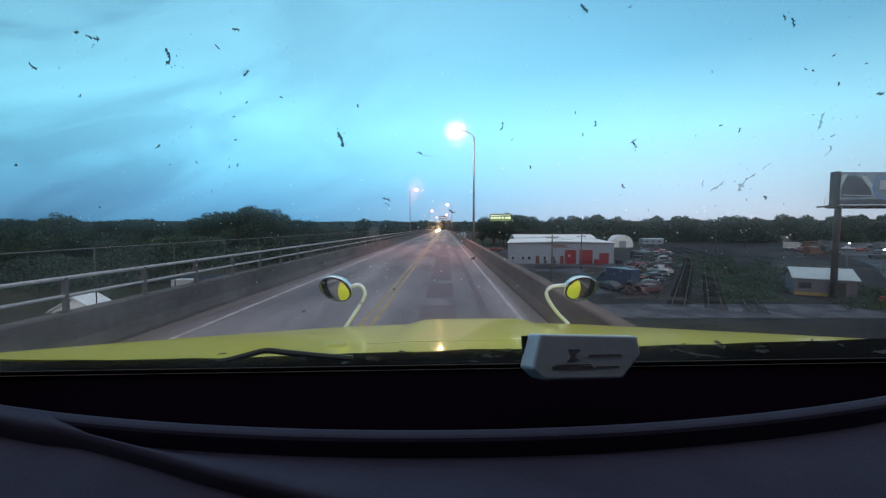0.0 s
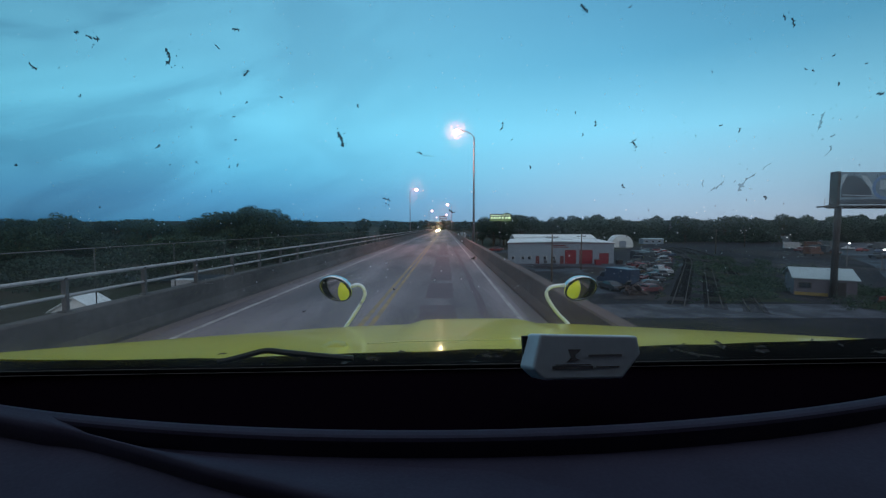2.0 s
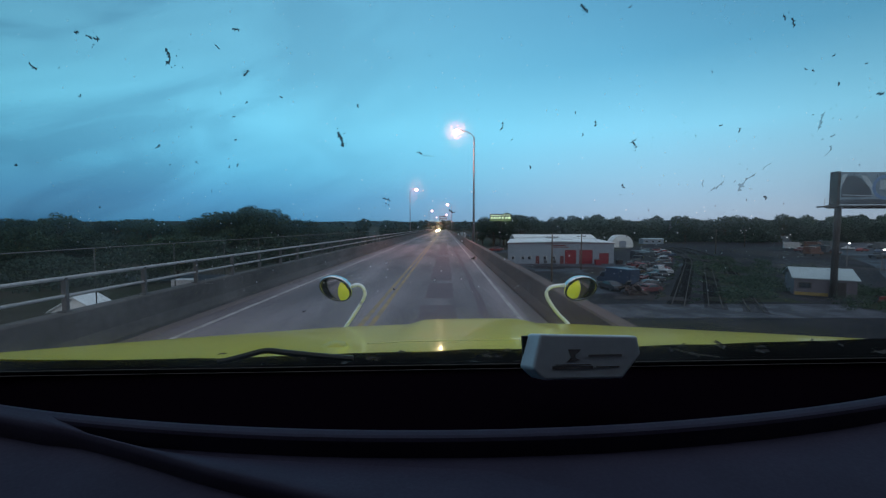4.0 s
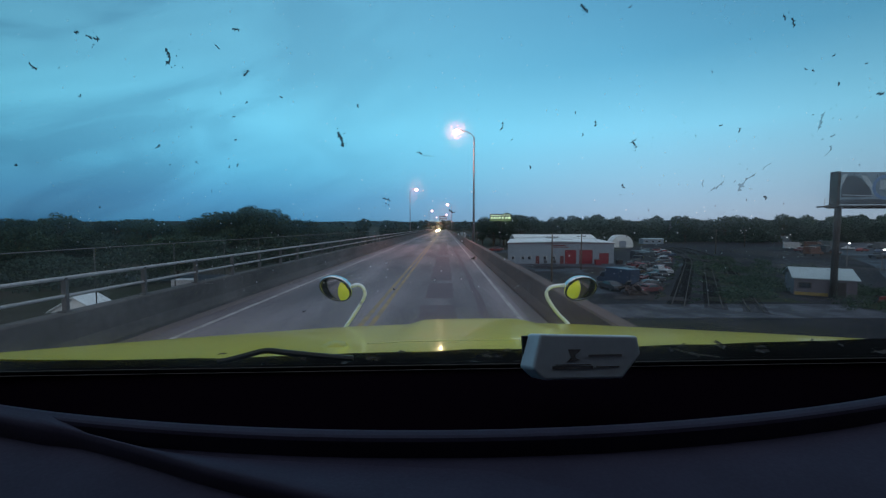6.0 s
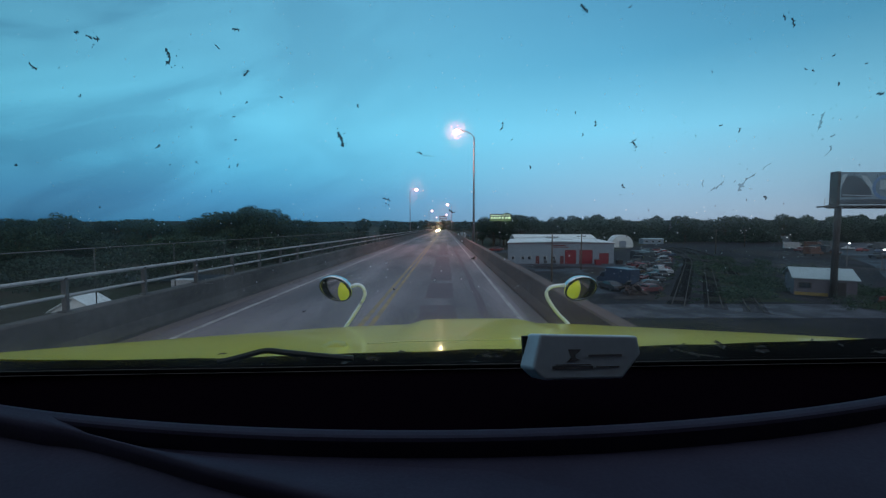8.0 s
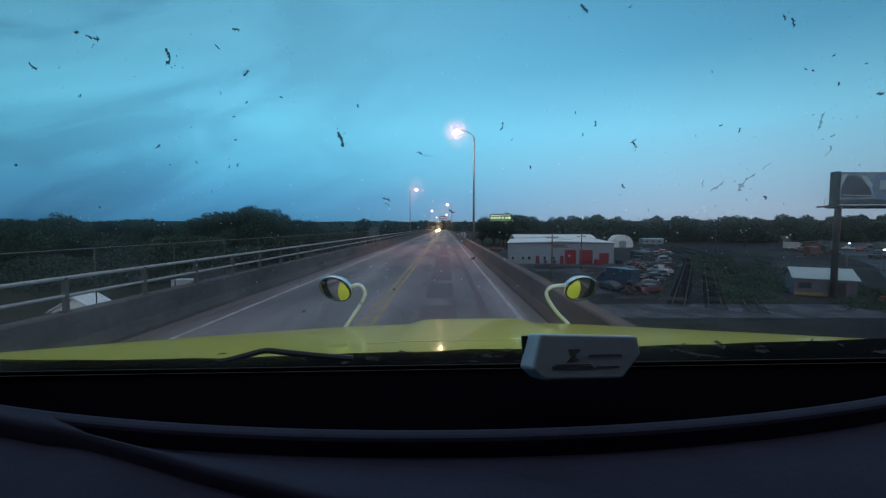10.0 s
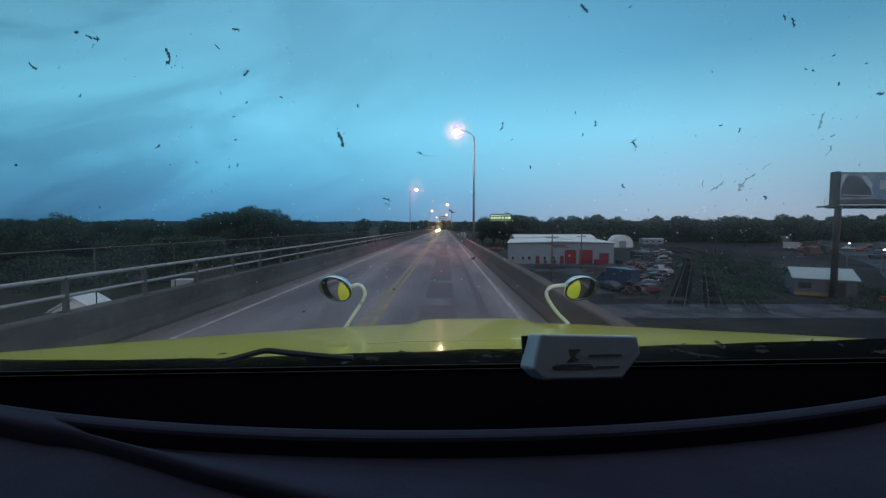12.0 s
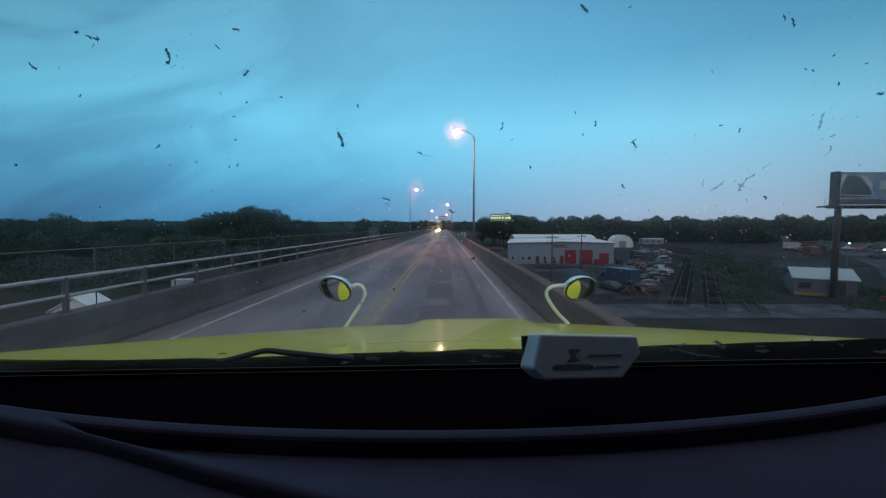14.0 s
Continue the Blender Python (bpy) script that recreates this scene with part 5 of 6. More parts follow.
for x in (-4.5, -1, 2.5):
    opening(b, "window", x, x + 1.4, 0.9, 1.8, -2.5, M_WINDOW)
# garage on the left flats
b = building("white_garage", -39.6, -34.9, 40.3, 42.7, 2.0, "white clapboard garage with pale gable roof", 1.35, "y", M_GARAGE, M_WHITEROOF)
opening(b, "window", -0.7, 0.6, 0.9, 1.8, -1.2, M_WINDOW)
opening(b, "door", -2.1, -1.3, 0.0, 1.8, -1.2, M_DARKSTEEL)
bm = bmesh.new()
for i in range(8):
    box(bm, -2.4, 2.4, -1.23, -1.2, 0.1 + i * 0.25, 0.13 + i * 0.25)
tagged(part("clapboards", bm, M_GARAGE, b), kind="stuff")
part("lean_to", boxes((2.45, 5.6, -1.1, 1.1, 0, 1.5), bevel=0.03), M_DARKSTEEL, b)


# ---- billboard and lit sign ----
bb = thing("billboard", pose(56.7, 59, GROUND), "large roadside billboard on a dark steel monopole", "billboard")
part("monopole", tube(bmesh.new(), [(0, 0, -0.1), (0, 0, 13.4)], [0.42, 0.39], 20), M_DARKSTEEL, bb, smooth=True)
part("back_frame", boxes((-0.4, 12.5, 0.02, 0.75, 13.6, 18.2), (-1.2, 12.2, 0.1, 0.6, 13.0, 13.5), bevel=0.04), M_DARKSTEEL, bb)
face = part("poster_face", boxes((-0.1, 12.3, -0.12, 0.02, 13.7, 18.1)), M_ADDARK, bb, "blue-grey printed poster with a dark hill and a blue roundel")
part("side_face", boxes((-0.55, -0.12, -0.3, 0.9, 13.5, 18.3), bevel=0.03), M_DARKSTEEL, bb)


def printed(name, outline, material, proud):
    """outline: shares of the poster's width and height."""
    part(name, prism(bmesh.new(), [(-0.1 + 12.4 * u, 13.7 + 4.4 * v) for u, v in outline], -0.12 - proud, -0.12), material, face)


def bent(pts):
    return [(u, v) for u, v, _ in smooth_path([(u, v, 0) for u, v in pts], 4)]


printed("printed_shape", bent([(0.02, 0.2), (0.03, 0.6), (0.07, 0.84), (0.15, 0.9), (0.23, 0.84), (0.29, 0.66), (0.35, 0.5), (0.38, 0.22)]), M_ADNIGHT, 0.012)
printed("printed_shape", bent([(0.24, 0.92), (0.31, 0.88), (0.37, 0.66), (0.42, 0.45), (0.40, 0.3), (0.36, 0.5), (0.30, 0.68)]), M_ADPALE, 0.016)
printed("printed_shape", bent([(0.01, 0.55), (0.03, 0.9), (0.08, 0.96), (0.07, 0.86), (0.04, 0.66)]), M_ADPALE, 0.016)
printed("printed_shape", [(0.0, 0.0), (1.0, 0.0), (1.0, 0.12), (0.6, 0.16), (0.0, 0.13)], M_ADNIGHT, 0.010)
printed("printed_bar", [(0.04, 0.27), (0.38, 0.24), (0.38, 0.265), (0.04, 0.295)], M_ADPALE, 0.018)
for rad, mt, d in ((0.155, M_ADBLUE, 0.020), (0.115, M_ADDARK, 0.024)):
    printed("printed_roundel", [(0.53 + rad * math.cos(a), 0.53 + 2.6 * rad * math.sin(a)) for a in span(0, 6.28 * 23 / 24, 24)], mt, d)
printed("printed_block", [(0.46, 0.46), (0.62, 0.46), (0.62, 0.76), (0.46, 0.76)], M_ADPALE, 0.03)
printed("printed_block", [(0.73, 0.66), (0.99, 0.66), (0.99, 0.96), (0.73, 0.96)], M_ADTAN, 0.012)
printed("printed_bar", [(0.73, 0.40), (0.99, 0.40), (0.99, 0.54), (0.73, 0.54)], M_ADNIGHT, 0.012)
printed("printed_bar", [(0.74, 0.26), (0.86, 0.26), (0.86, 0.33), (0.74, 0.33)], M_ADPALE, 0.012)
cw = part("catwalk", boxes((-3.2, 13.4, -1.3, -0.15, 13.25, 13.33), (-3.2, 13.4, -1.32, -1.27, 13.33, 13.38)), M_DARKSTEEL, bb)
for x in (-3.1, -2.0, 1.0, 4.0, 7.0, 10.0, 13.2):
    part("bracket", boxes((x - 0.04, x + 0.04, -1.3, 0.1, 13.1, 13.25)), M_DARKSTEEL, cw)
for z in (13.8, 14.3):
    part("handrail", boxes((-3.2, -2.0, -1.3, -1.26, z, z + 0.05)), M_RAIL, cw)
part("handrail_post", boxes((-3.2, -3.15, -1.3, -1.26, 13.3, 14.35)), M_RAIL, cw)

ls = thing("lit_sign", pose(26.1, 190, GROUND), "electronic roadside sign lit green and white on a post", "sign")
part("post", tube(bmesh.new(), [(0, 0.5, -0.1), (0, 0.5, 12.4)], [0.4, 0.35], 12), M_DARKSTEEL, ls)
panel = part("panel", boxes((-5.1, 5.1, 0, 0.5, 12.2, 15.5), bevel=0.03), M_SIGNDARK, ls)
part("lit_field", boxes((-4.9, 4.9, -0.03, 0, 12.3, 13.1)), M_SIGNGREEN, panel)
part("lit_bar", boxes((-4.7, 0.4, -0.03, 0, 14.7, 15.0)), M_SIGNLIT, panel)
for x0, x1 in ((-4.6, -3.6), (-3.3, -2.4), (-2.1, -1.4), (2.2, 3.0), (3.2, 4.6)):
    part("lit_bar", boxes((x0, x1, -0.03, 0, 13.3, 14.2)), M_SIGNLIT, panel)
for x in (-0.5, 1.1):
    bm = bmesh.new()
    prism(bm, [(x + 0.55 * math.cos(a), 13.75 + 0.55 * math.sin(a)) for a in span(0, 6.28 * 15 / 16, 16)], -0.05, 0)
    part("lit_roundel", bm, M_SIGNLIT, panel)
txt = bpy.data.curves.new("lettering", "FONT")
txt.body, txt.size, txt.extrude = "ROCK", 1.35, 0.01
tob = new("lettering_source", txt)
lettering = bpy.data.meshes.new_from_object(tob)
bpy.data.objects.remove(tob)
lettering.materials.clear()
lettering.materials.append(M_SIGNLIT)
lt = new("lettering", lettering)
lt.parent, lt.matrix_basis = panel, pose(0.9, -0.03, 14.45, 90, 0, 0)
part("crest", prism(bmesh.new(), [(2.9 + 1.4 * math.cos(a), 15.45 + 0.7 * math.sin(a)) for a in span(0, math.pi, 10)], 0.05, 0.4), M_SIGNDARK, panel)


# steel portal of the truss span far ahead on the bridge
pt = thing("bridge_portal", pose(-1.9, 520, deck(520) - 0.3), "grey steel portal frame of a far truss span", "bridge portal")
for x in (-4.9, 4.2):
    part("leg", boxes((x, x + 0.7, -0.5, 0.5, 0, 19), bevel=0.03), M_POLE, pt)
for z in (17.6, 14.2):
    part("cross_beam", boxes((-4.9, 4.9, -0.4, 0.4, z, z + 1.1), bevel=0.03), M_POLE, pt)
for x0, x1 in ((-4.2, 0), (4.2, 0)):
    part("brace", tube(bmesh.new(), [(x0, 0, 15.2), (x1, 0, 17.7)], 0.25, 6), M_POLE, pt)


# ---- utility poles and wires ----
def utility_pole(x, y, hgt, arm):
    t = thing("utility_pole", pose(x, y, GROUND), "weathered wooden utility pole with a crossarm", "utility pole", "utility poles")
    part("pole", tube(bmesh.new(), [(0, 0, -0.2), (0, 0, hgt)], [0.17, 0.11], 10), M_WOODPOLE, t, smooth=True)
    ca = part("crossarm", boxes((-arm, arm, -0.06, 0.06, hgt - 0.8, hgt - 0.66), bevel=0.01), M_WOODPOLE, t)
    for k in (-0.9, -0.35, 0.35, 0.9):
        part("insulator", tube(bmesh.new(), [(k * arm, 0, hgt - 0.66), (k * arm, 0, hgt - 0.48)], [0.05, 0.03], 8), M_DARKSTEEL, ca)
    return Vector((x, y, GROUND + hgt - 0.5))


tops = [utility_pole(*p) for p in ((18.0, 68, 9.2, 1.0), (32.0, 95, 8.6, 1.0), (9.5, 120, 9.0, 0.9), (9.8, 165, 9.0, 0.9), (10.0, 215, 9.0, 0.9), (100, 150, 9.0, 1.0), (140, 190, 9.0, 1.0))]
for a, b_ in ((0, 1), (2, 3), (3, 4), (0, 2), (5, 6)):
    for off in (-0.7, 0.7):
        p, q = tops[a] + Vector((off, 0, 0)), tops[b_] + Vector((off, 0, 0))
        pts = [p.lerp(q, t) - Vector((0, 0, 4 * 0.7 * t * (1 - t))) for t in span(0, 1, 12)]
        tagged(part("overhead_wire", tube(bmesh.new(), pts, 0.018, 5), M_RUBBER), "thin black overhead wire between utility poles", "wire", "overhead wires")


# ---- vehicles ----
PAINTS = {k: mat("vehicle_paint_" + k, c, None, 0.5, scale=1.5, coat=0.08) for k, c in (
    ("white", (0.36, 0.38, 0.40)), ("red", (0.20, 0.018, 0.02)), ("dark", (0.03, 0.035, 0.045)), ("silver", (0.09, 0.095, 0.10)),
    ("orange", (0.10, 0.035, 0.02)), ("blue", (0.025, 0.045, 0.09)), ("maroon", (0.11, 0.025, 0.03)), ("ochre", (0.14, 0.085, 0.025)))}
vt_me = mesh_of("tyre", ring_profile(bmesh.new(), [(a, r * 0.66) for a, r in TYRE], 16), M_TYRE, True)
PROFILES = {
    "car": (4.4, 1.75, [(-2.2, 0.35), (-2.2, 0.8), (-1.9, 0.95), (-1.3, 1.0), (-0.75, 1.42), (0.75, 1.45), (1.45, 1.0), (2.1, 0.9), (2.2, 0.6), (2.2, 0.35)],
            [(-1.22, 1.02), (-0.74, 1.36), (0.72, 1.38), (1.32, 1.02)]),
    "pickup": (5.4, 1.9, [(-2.7, 0.45), (-2.7, 0.9), (-2.6, 1.1), (-1.4, 1.15), (-0.8, 1.78), (0.35, 1.8), (0.5, 1.15), (2.7, 1.12), (2.7, 0.5)],
               [(-1.3, 1.2), (-0.78, 1.7), (0.28, 1.72), (0.4, 1.2)]),
    "box_truck": (7.0, 2.3, [(-3.5, 0.5), (-3.5, 1.3), (-2.9, 1.45), (-2.5, 2.3), (-1.6, 2.35), (-1.6, 3.2), (3.5, 3.2), (3.5, 0.75), (-1.5, 0.7)],
                  [(-2.85, 1.5), (-2.5, 2.2), (-1.8, 2.22), (-1.8, 1.5)]),
}


def vehicle(kind, paint, x, y, rz, label, z=None, lit=False):
    """Front towards -y before it is turned."""
    length, width, prof, glass_prof = PROFILES[kind]
    t = thing("car" if kind == "car" else "truck", pose(x, y, GROUND + 0.03 if z is None else z, 0, 0, rz), label, "car" if kind == "car" else "truck", "" if lit else "parked vehicles")
    bm = prism(bmesh.new(), prof, -width / 2, width / 2, "x")
    for v in bm.verts:
        if v.co.z > 1.3 and kind != "box_truck":
            v.co.x *= 0.84
    bmesh.ops.bevel(bm, geom=bm.edges[:], offset=0.06, segments=2, affect="EDGES", profile=0.5)
    body = part("body", bm, PAINTS[paint], t)
    bm = prism(bmesh.new(), glass_prof, -width / 2 - 0.012, width / 2 + 0.012, "x")
    for v in bm.verts:
        if v.co.z > 1.3 and kind != "box_truck":
            v.co.x *= 0.86
    part("side_glass", bm, M_WINDOW, body)
    (fa, fb), (ga, gb) = glass_prof[0], glass_prof[1]
    part("front_glass", boxes((-width * 0.38, width * 0.38, fa - 0.06, fa + 0.3, fb + 0.06, gb - 0.05)), M_WINDOW, body)
    for px in (-width / 2 + 0.08, width / 2 - 0.08):
        for py in (-length * 0.3, length * 0.3):
            o = new("wheel", vt_me)
            o.parent, o.location = t, (px, py, 0.33)
        bm = bmesh.new()
        bmesh.ops.create_uvsphere(bm, u_segments=10, v_segments=6, radius=0.21 if lit else 0.11)
        for v in bm.verts:
            v.co = Vector((v.co.x * 1.2 + px * 0.78, -length / 2 - 0.02 + v.co.y * 0.5, 0.72 + v.co.z))
        part("headlight", bm, M_HEAD if lit else M_WHITEROOF, body, "lit headlight" if lit else "", True)
    return t


vehicle("car", "dark", -3.6, 212, 0, "oncoming dark car with bright headlights on the bridge", deck(212) + 0.01, True)
vehicle("box_truck", "dark", -3.9, 262, 0, "oncoming dark truck with bright headlights on the bridge", deck(262) + 0.01, True)
random.seed(77)
kinds = ["pickup", "car", "box_truck", "pickup", "car"]
cols = ["red", "white", "dark", "maroon", "dark", "silver", "blue", "maroon", "dark", "dark", "white", "orange"]
LBL = {"car": "old {} car parked in the salvage yard", "pickup": "old {} pickup truck parked in the salvage yard", "box_truck": "old {} box truck parked in the salvage yard"}
for i in range(30):
    s = 5 + (i % 15) * 7.4 + random.uniform(-1.5, 1.5)
    off = -3.2 - (i // 15) * 5.0 - random.uniform(0, 2) - 0.02 * s
    p = track_point(off, s)
    k, c = random.choice(kinds), random.choice(cols)
    vehicle(k, c, p.x, p.y, random.uniform(0, 360), LBL[k].format(c))
for i in range(34):
    x, y = random.uniform(100, 230), random.uniform(112, 205)
    if x < y * 0.86:
        x = y * 0.86 + random.uniform(0, 60)
    k, c = random.choice(kinds), random.choice(cols)
    vehicle(k, c, x, y, random.choice((20, 200, 110)) + random.uniform(-8, 8), "{} {} parked on the gravel lot".format(c, "car" if k == "car" else "truck"))
vehicle("box_truck", "white", 146, 170, 60, "white box truck parked on the gravel lot")
vehicle("car", "dark", 13.0, 176, 0, "dark car parked beside the bridge approach")
vehicle("pickup", "red", 19.0, 158, 90, "bright red pickup parked beside the workshop")
vehicle("pickup", "maroon", 21.0, 164, 70, "maroon pickup parked behind the workshop")
tb = thing("box_trailer", pose(-38.8, 60, GROUND + 0.03), "small white box trailer parked on the river flats", "trailer")
part("box_body", boxes((-1.45, 1.45, -0.9, 0.9, 1.0, 2.55), bevel=0.04), PAINTS["white"], tb)
part("frame", boxes((-1.5, 2.3, -0.1, 0.1, 0.62, 1.0)), M_DARKSTEEL, tb)
for py in (-0.8, 0.8):
    o = new("wheel", vt_me)
    o.parent, o.matrix_basis = tb, pose(-0.2, py, 0.33, 0, 0, 90)
for i in range(7):
    c = ("white", "silver", "dark", "white", "blue", "silver", "white")[i]
    vehicle("car" if i % 3 else "box_truck", c, 13 + (i % 3) * 5 + i * 0.8, 285 + i * 17, 5 * i, "{} {} parked beside the far bridge approach".format(c, "car" if i % 3 else "truck"))
# red barriers and a pale block near the small workshop
for i in range(3, 5):
    t = thing("barrier", pose(53.5 + i * 2.1, 54 + i * 0.3, GROUND + 0.03, 0, 0, 14), "red and white plastic road barrier on the gravel", "barrier", "stored barriers")
    part("board", boxes((-0.95, 0.95, -0.05, 0.05, 0.5, 0.95), bevel=0.02), PAINTS["red"], t)
    part("base", boxes((-0.95, 0.95, -0.25, 0.25, 0, 0.45), bevel=0.05), PAINTS["orange"], t)
t = thing("pale_crate", pose(65.5, 56, GROUND + 0.03, 0, 0, 10), "pale wooden crate on the gravel lot", "crate")
part("crate_body", boxes((-0.8, 0.8, -0.6, 0.6, 0, 1.2), bevel=0.03), M_WHITEWALL, t)
part("crate_band", boxes((-0.83, 0.83, -0.63, 0.63, 0.5, 0.62)), M_WOODPOLE, t)


# ---- yard lamps ----
def yard_lamp(x, y, hgt, material, lb):
    t = thing("yard_lamp", pose(x, y, GROUND), lb, "yard lamp", "yard lamps")
    part("pole", tube(bmesh.new(), [(0, 0, -0.1), (0, 0, hgt)], [0.12, 0.07], 8), M_POLE, t)
    head = part("head", boxes((-0.4, 0.4, -0.6, 0.1, hgt, hgt + 0.18), bevel=0.03), M_DARKSTEEL, t)
    bm = bmesh.new()
    bmesh.ops.create_uvsphere(bm, u_segments=10, v_segments=6, radius=0.2)
    for v in bm.verts:
        v.co = Vector((v.co.x, v.co.y - 0.35, v.co.z * 0.5 + hgt - 0.08))
    part("lens", bm, material, head, "glowing lens", True)


for x, y, hgt in ((160, 189, 6.0), (102, 103, 6.0), (101, 93.8, 5.0), (222, 205, 4.5)):
    yard_lamp(x, y, hgt, M_WHITELAMP, "tall yard lamp lit cool white")
yard_lamp(47, 178, 6.5, M_WLAMP, "yard lamp lit warm beside the warehouse")


# ---- scrub between the tracks and the lots ----
rng_s = np.random.default_rng(41)
cs, rs = [], []
for i in range(70):
    p = track_point(rng_s.uniform(18, 26), rng_s.uniform(-10, 60))
    cs.append((p.x, p.y, GROUND + 0.5))
    r = rng_s.uniform(0.5, 1.5)
    rs.append((r, r, r * 0.8))
for i in range(50):
    cs.append((rng_s.uniform(60, 74), rng_s.uniform(59, 64), GROUND + 0.3))
    rs.append((1.0, 1.0, 0.6))
for x, y, rx_, ry_, n in ((68, 92, 7, 16, 26), (55, 70, 5, 6, 36), (84, 116, 8, 14, 20), (45, 60, 4, 2.5, 14)):
    # weedy thickets between the sidings and the small workshop
    for i in range(n):
        a, q = rng_s.uniform(0, 6.28), rng_s.uniform(0, 1) ** 0.5
        r = rng_s.uniform(0.6, 1.7)
        cs.append((x + rx_ * q * math.cos(a), y + ry_ * q * math.sin(a), GROUND + 0.35 * r))
        rs.append((r * 1.2, r * 1.2, r * 0.6))
for off, n in ((2.4, 46), (6.6, 46), (-2.2, 40)):
    # tufts along the ballast shoulders
    for i in range(n):
        p = track_point(off + rng_s.uniform(-0.6, 0.6), rng_s.uniform(-2, 100))
        r = rng_s.uniform(0.25, 0.7)
        cs.append((p.x, p.y, GROUND + 0.15))
        rs.append((r * 1.5, r * 1.5, r * 0.45))
tagged(new("scrub", leaf_mesh("scrub", cs, rs, 42000, 0.13, 42)), "dark low scrub beside the railway tracks", "scrub", kind="stuff")

# ---- what the truck has already passed ----
plant(0, 15, -62, 1.0, 40)
plant(2, 12, -70, 0.85, 120)
for x, y, k, s_ in ((-62, -20, 0, 1.0), (-70, -28, 1, 1.1), (-80, -8, 2, 0.9), (-58, -60, 1, 0.9), (-95, -40, 3, 1.0)):
    plant(k, x, y, s_, 77 * k)
for x, y, w in ((-48, -22, 7), (-44, 8, 6), (-66, -5, 8)):
    b = building("bungalow", x, x + w, y, y + 7, 2.8, "small white bungalow with pale gable roof", 1.6, "x", M_WHITEWALL, M_SHINGLE)
    for k in (-w * 0.3, w * 0.15):
        opening(b, "window", k, k + 1.0, 1.0, 2.0, -3.5, M_WINDOW)
    opening(b, "door", -0.5, 0.4, 0.0, 2.0, -3.5, M_DARKSTEEL)
b = building("white_house", 22, 32, -136, -126, 6.2, "two-storey white clapboard house with a pale porch roof", 2.2, "x", M_WHITEWALL, M_SHINGLE)
for k in (-3.6, -0.6, 2.4):
    for z in (1.0, 3.9):
        opening(b, "window", k, k + 1.1, z, z + 1.5, -5.0, M_WINDOW)
part("porch_roof", boxes((-6.5, -1.0, -8.5, -5.0, 2.7, 2.85)), M_WHITEROOF, b)
b = building("brick_store", 30, 52, -98, -84, 5.0, "dark red brick store with a flat roof", 0.3, "x", mat("dark_red_brick", (0.12, 0.045, 0.04), (0.08, 0.03, 0.028), 0.9, scale=2, bump=0.01), M_SHINGLE)
for k in (-9, -4, 1, 6):
    opening(b, "window", k, k + 2.4, 0.8, 2.6, -7.0, M_WINDOW)
sg = thing("pylon_sign", pose(46, -52, GROUND), "tall pole sign with lit blue and white panels", "sign")
part("pole", tube(bmesh.new(), [(0, 0, -0.1), (0, 0, 9.5)], [0.3, 0.25], 10), M_DARKSTEEL, sg)
part("panel", boxes((-2.2, 2.2, -0.2, 0.2, 9.4, 10.8), bevel=0.03), glow("lit_blue_panel", (0.03, 0.08, 0.6), 1.0), sg, "lit blue panel")
part("panel", boxes((-2.2, 2.2, -0.2, 0.2, 8.2, 9.3), bevel=0.03), M_SIGNLIT, sg, "lit white panel")
for x, y in ((18, -92), (21, -46)):
    ys = thing("yellow_sign", pose(x, y, GROUND), "small lit yellow square sign on a pole", "sign")
    part("pole", tube(bmesh.new(), [(0, 0, -0.1), (0, 0, 5.6)], [0.08, 0.08], 8), M_POLE, ys)
    part("panel", boxes((-0.7, 0.7, -0.1, 0.1, 5.4, 6.8), bevel=0.02), glow("lit_yellow_panel", (0.75, 0.62, 0.05), 1.2), ys)
back_tops = [utility_pole(*p) for p in ((26, -130, 12.5, 1.1), (24, -92, 12.5, 1.1), (30, -50, 11.5, 1.1))]
for p, q in zip(back_tops, back_tops[1:]):
    for off in (-0.9, 0.0, 0.9):
        pts = [(p + Vector((off, 0, 0))).lerp(q + Vector((off, 0, 0)), t) - Vector((0, 0, 4 * 0.9 * t * (1 - t))) for t in span(0, 1, 12)]
        tagged(part("overhead_wire", tube(bmesh.new(), pts, 0.018, 5), M_RUBBER), "thin black overhead wire between utility poles", "wire", "overhead wires")
bm = bmesh.new()
grid(bm, span(120, 380, 27), span(-220, -10, 22), lambda x, y: (x, y, GROUND - 0.5 + 26 * max(0.0, 1 - ((x - 250) / 130) ** 2) * max(0.0, 1 - ((y + 115) / 105) ** 2) + 1.5 * noise.noise((x * 0.03, y * 0.03, 2))))
tagged(part("ground_hillside", bm, M_HILL), "dark wooded hillside above the town", "hillside", kind="structure")
rng_h = np.random.default_rng(77)
cs, rs = [], []
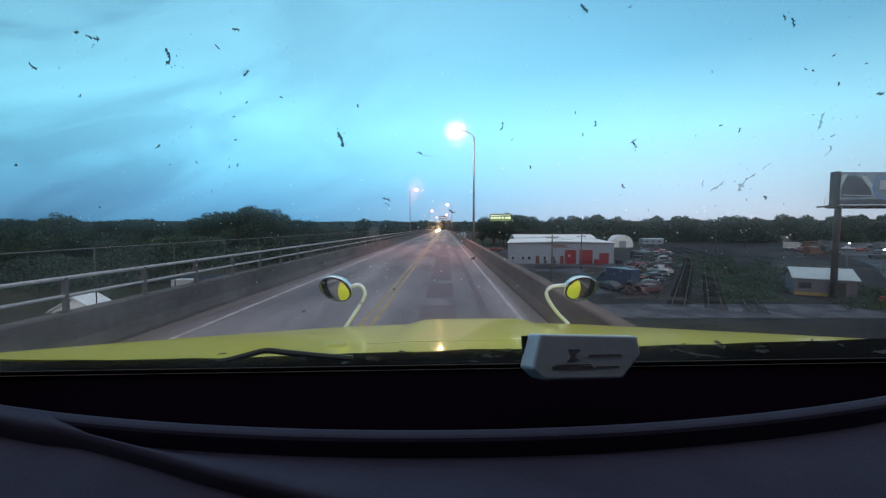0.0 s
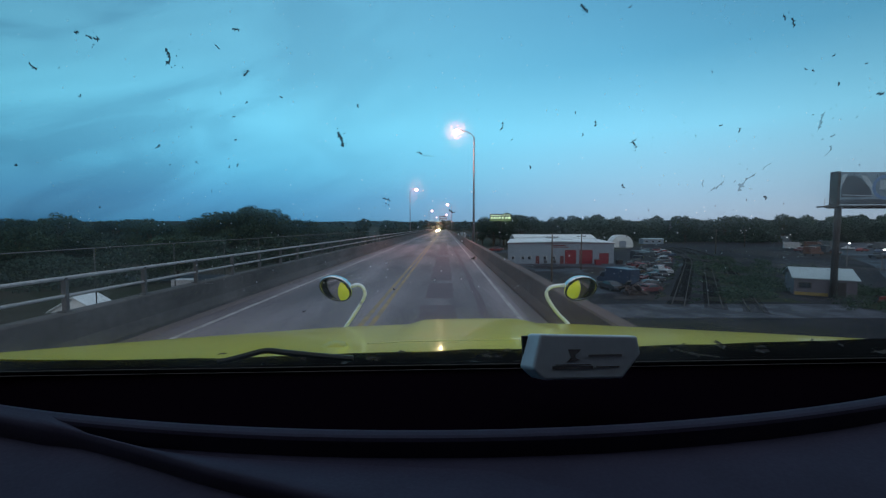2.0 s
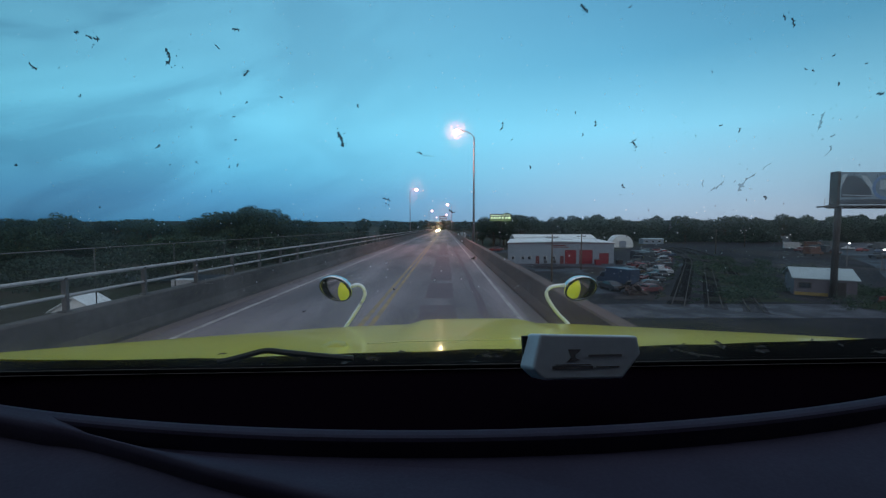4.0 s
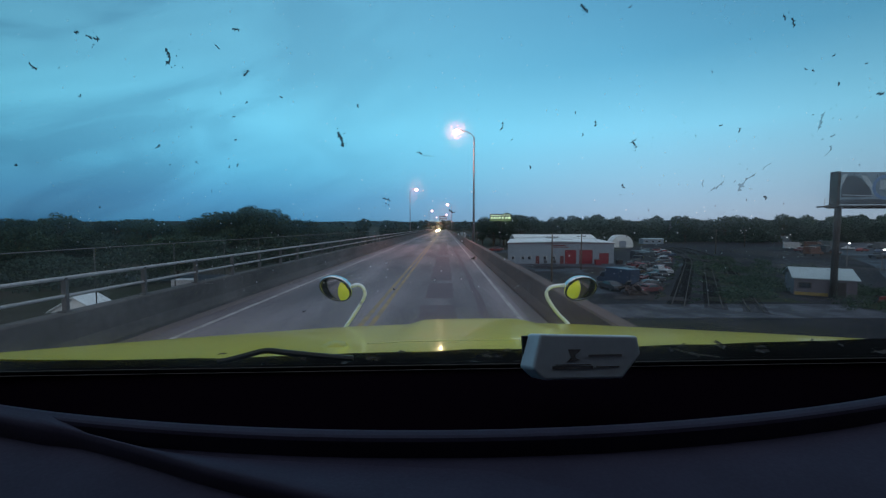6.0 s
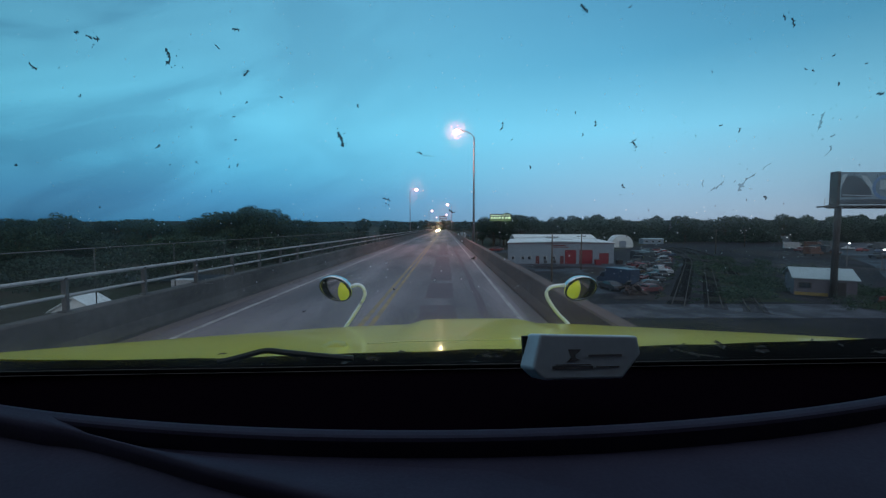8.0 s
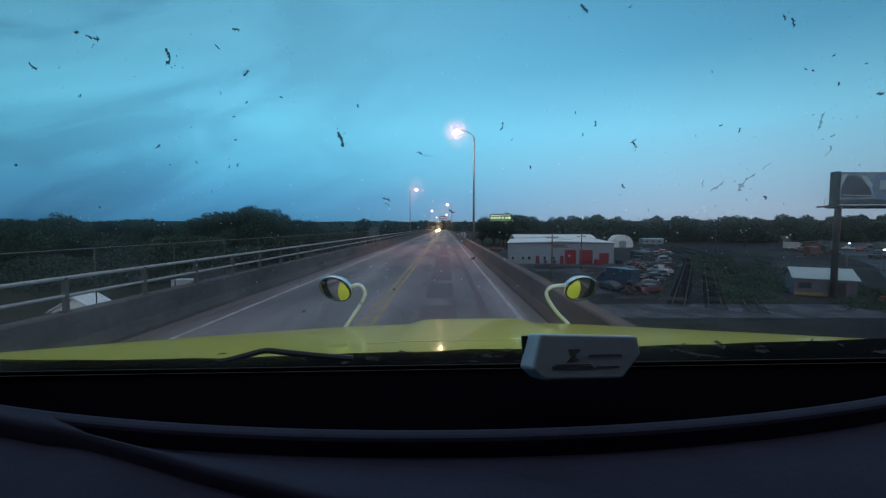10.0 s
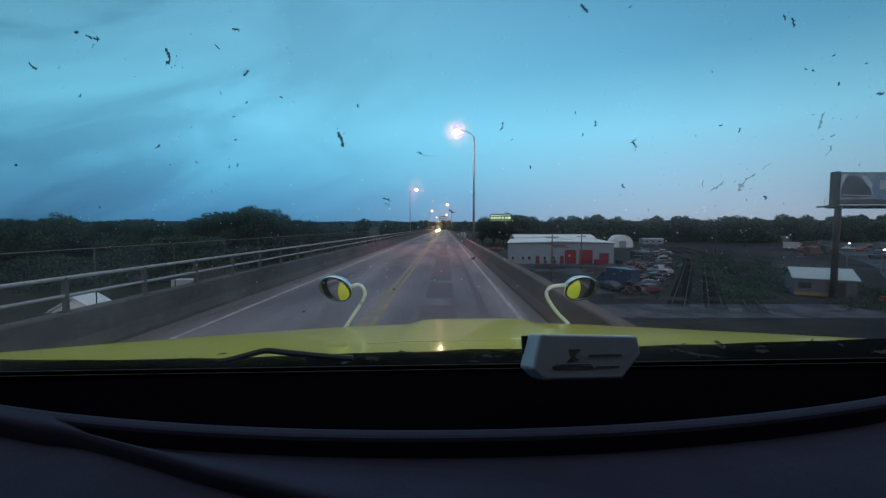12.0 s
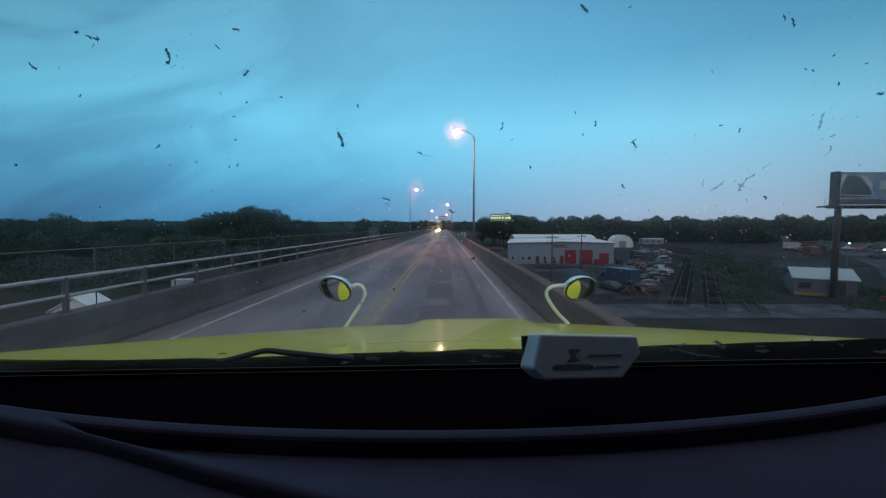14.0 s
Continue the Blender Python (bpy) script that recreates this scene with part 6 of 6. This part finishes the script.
for i in range(220):
    x, y = rng_h.uniform(135, 365), rng_h.uniform(-205, -25)
    z = GROUND - 0.5 + 26 * max(0.0, 1 - ((x - 250) / 130) ** 2) * max(0.0, 1 - ((y + 115) / 105) ** 2)
    r = rng_h.uniform(3.5, 6.0)
    cs.append((x, y, z + r * 0.8))
    rs.append((r, r, r * 1.1))
tagged(new("wood_hillside", leaf_mesh("wood_hillside", cs, rs, 24000, 0.8, 78, M_LEAFFAR)), "dark deciduous trees covering the hillside", "wood", kind="stuff")
# tall footway fence section
tf = thing("tall_footway_fence", pose(-8.80, 0, 0), "tall chain-link footway fence with three rails", "fence")
for i in range(9):
    y = -28 + i * 3.0
    o = new("fence_post", mesh_of("fence_post", tube(bmesh.new(), [(0, 0, 0), (0, 0, 2.6)], [0.035, 0.035], 8), M_POLE, True))
    o.parent, o.location = tf, (0, y, deck(y) + 0.118)
for z in (1.2, 2.0, 2.65):
    part("fence_rail", tube(bmesh.new(), [(0, -28, deck(-28) + z), (0, -4, deck(-4) + z)], 0.025, 6), M_POLE, tf)

# scrap heaps among the parked wrecks
random.seed(91)
heap_mats = [mat("rusty_scrap", (0.045, 0.025, 0.02), (0.03, 0.02, 0.018), 0.9, scale=1), PAINTS["dark"], PAINTS["maroon"], PAINTS["silver"]]
for k in range(14):
    sp = track_point(-5 - random.uniform(0, 9), 4 + k * 6.5 + random.uniform(-2, 2))
    bm = bmesh.new()
    for i in range(16):
        w = random.uniform(0.15, 0.8)
        box(bm, -w, w, -w * 0.5, w * 0.5, -0.12, 0.12, m=Matrix.Translation(Vector((random.gauss(0, 1.0), random.gauss(0, 1.0), random.uniform(0.1, 1.2)))) @ Euler((random.uniform(-0.6, 0.6), random.uniform(-0.6, 0.6), random.uniform(0, 6))).to_matrix().to_4x4())
    box(bm, -1.2, 1.2, -1.0, 1.0, -0.05, 0.35)
    o = part("scrap_heap", bm, heap_mats[k % 4])
    o.location = (sp.x, sp.y, GROUND + 0.03)
    tagged(o, "heap of rusty scrap metal in the salvage yard", "scrap heap", "scrap heaps")
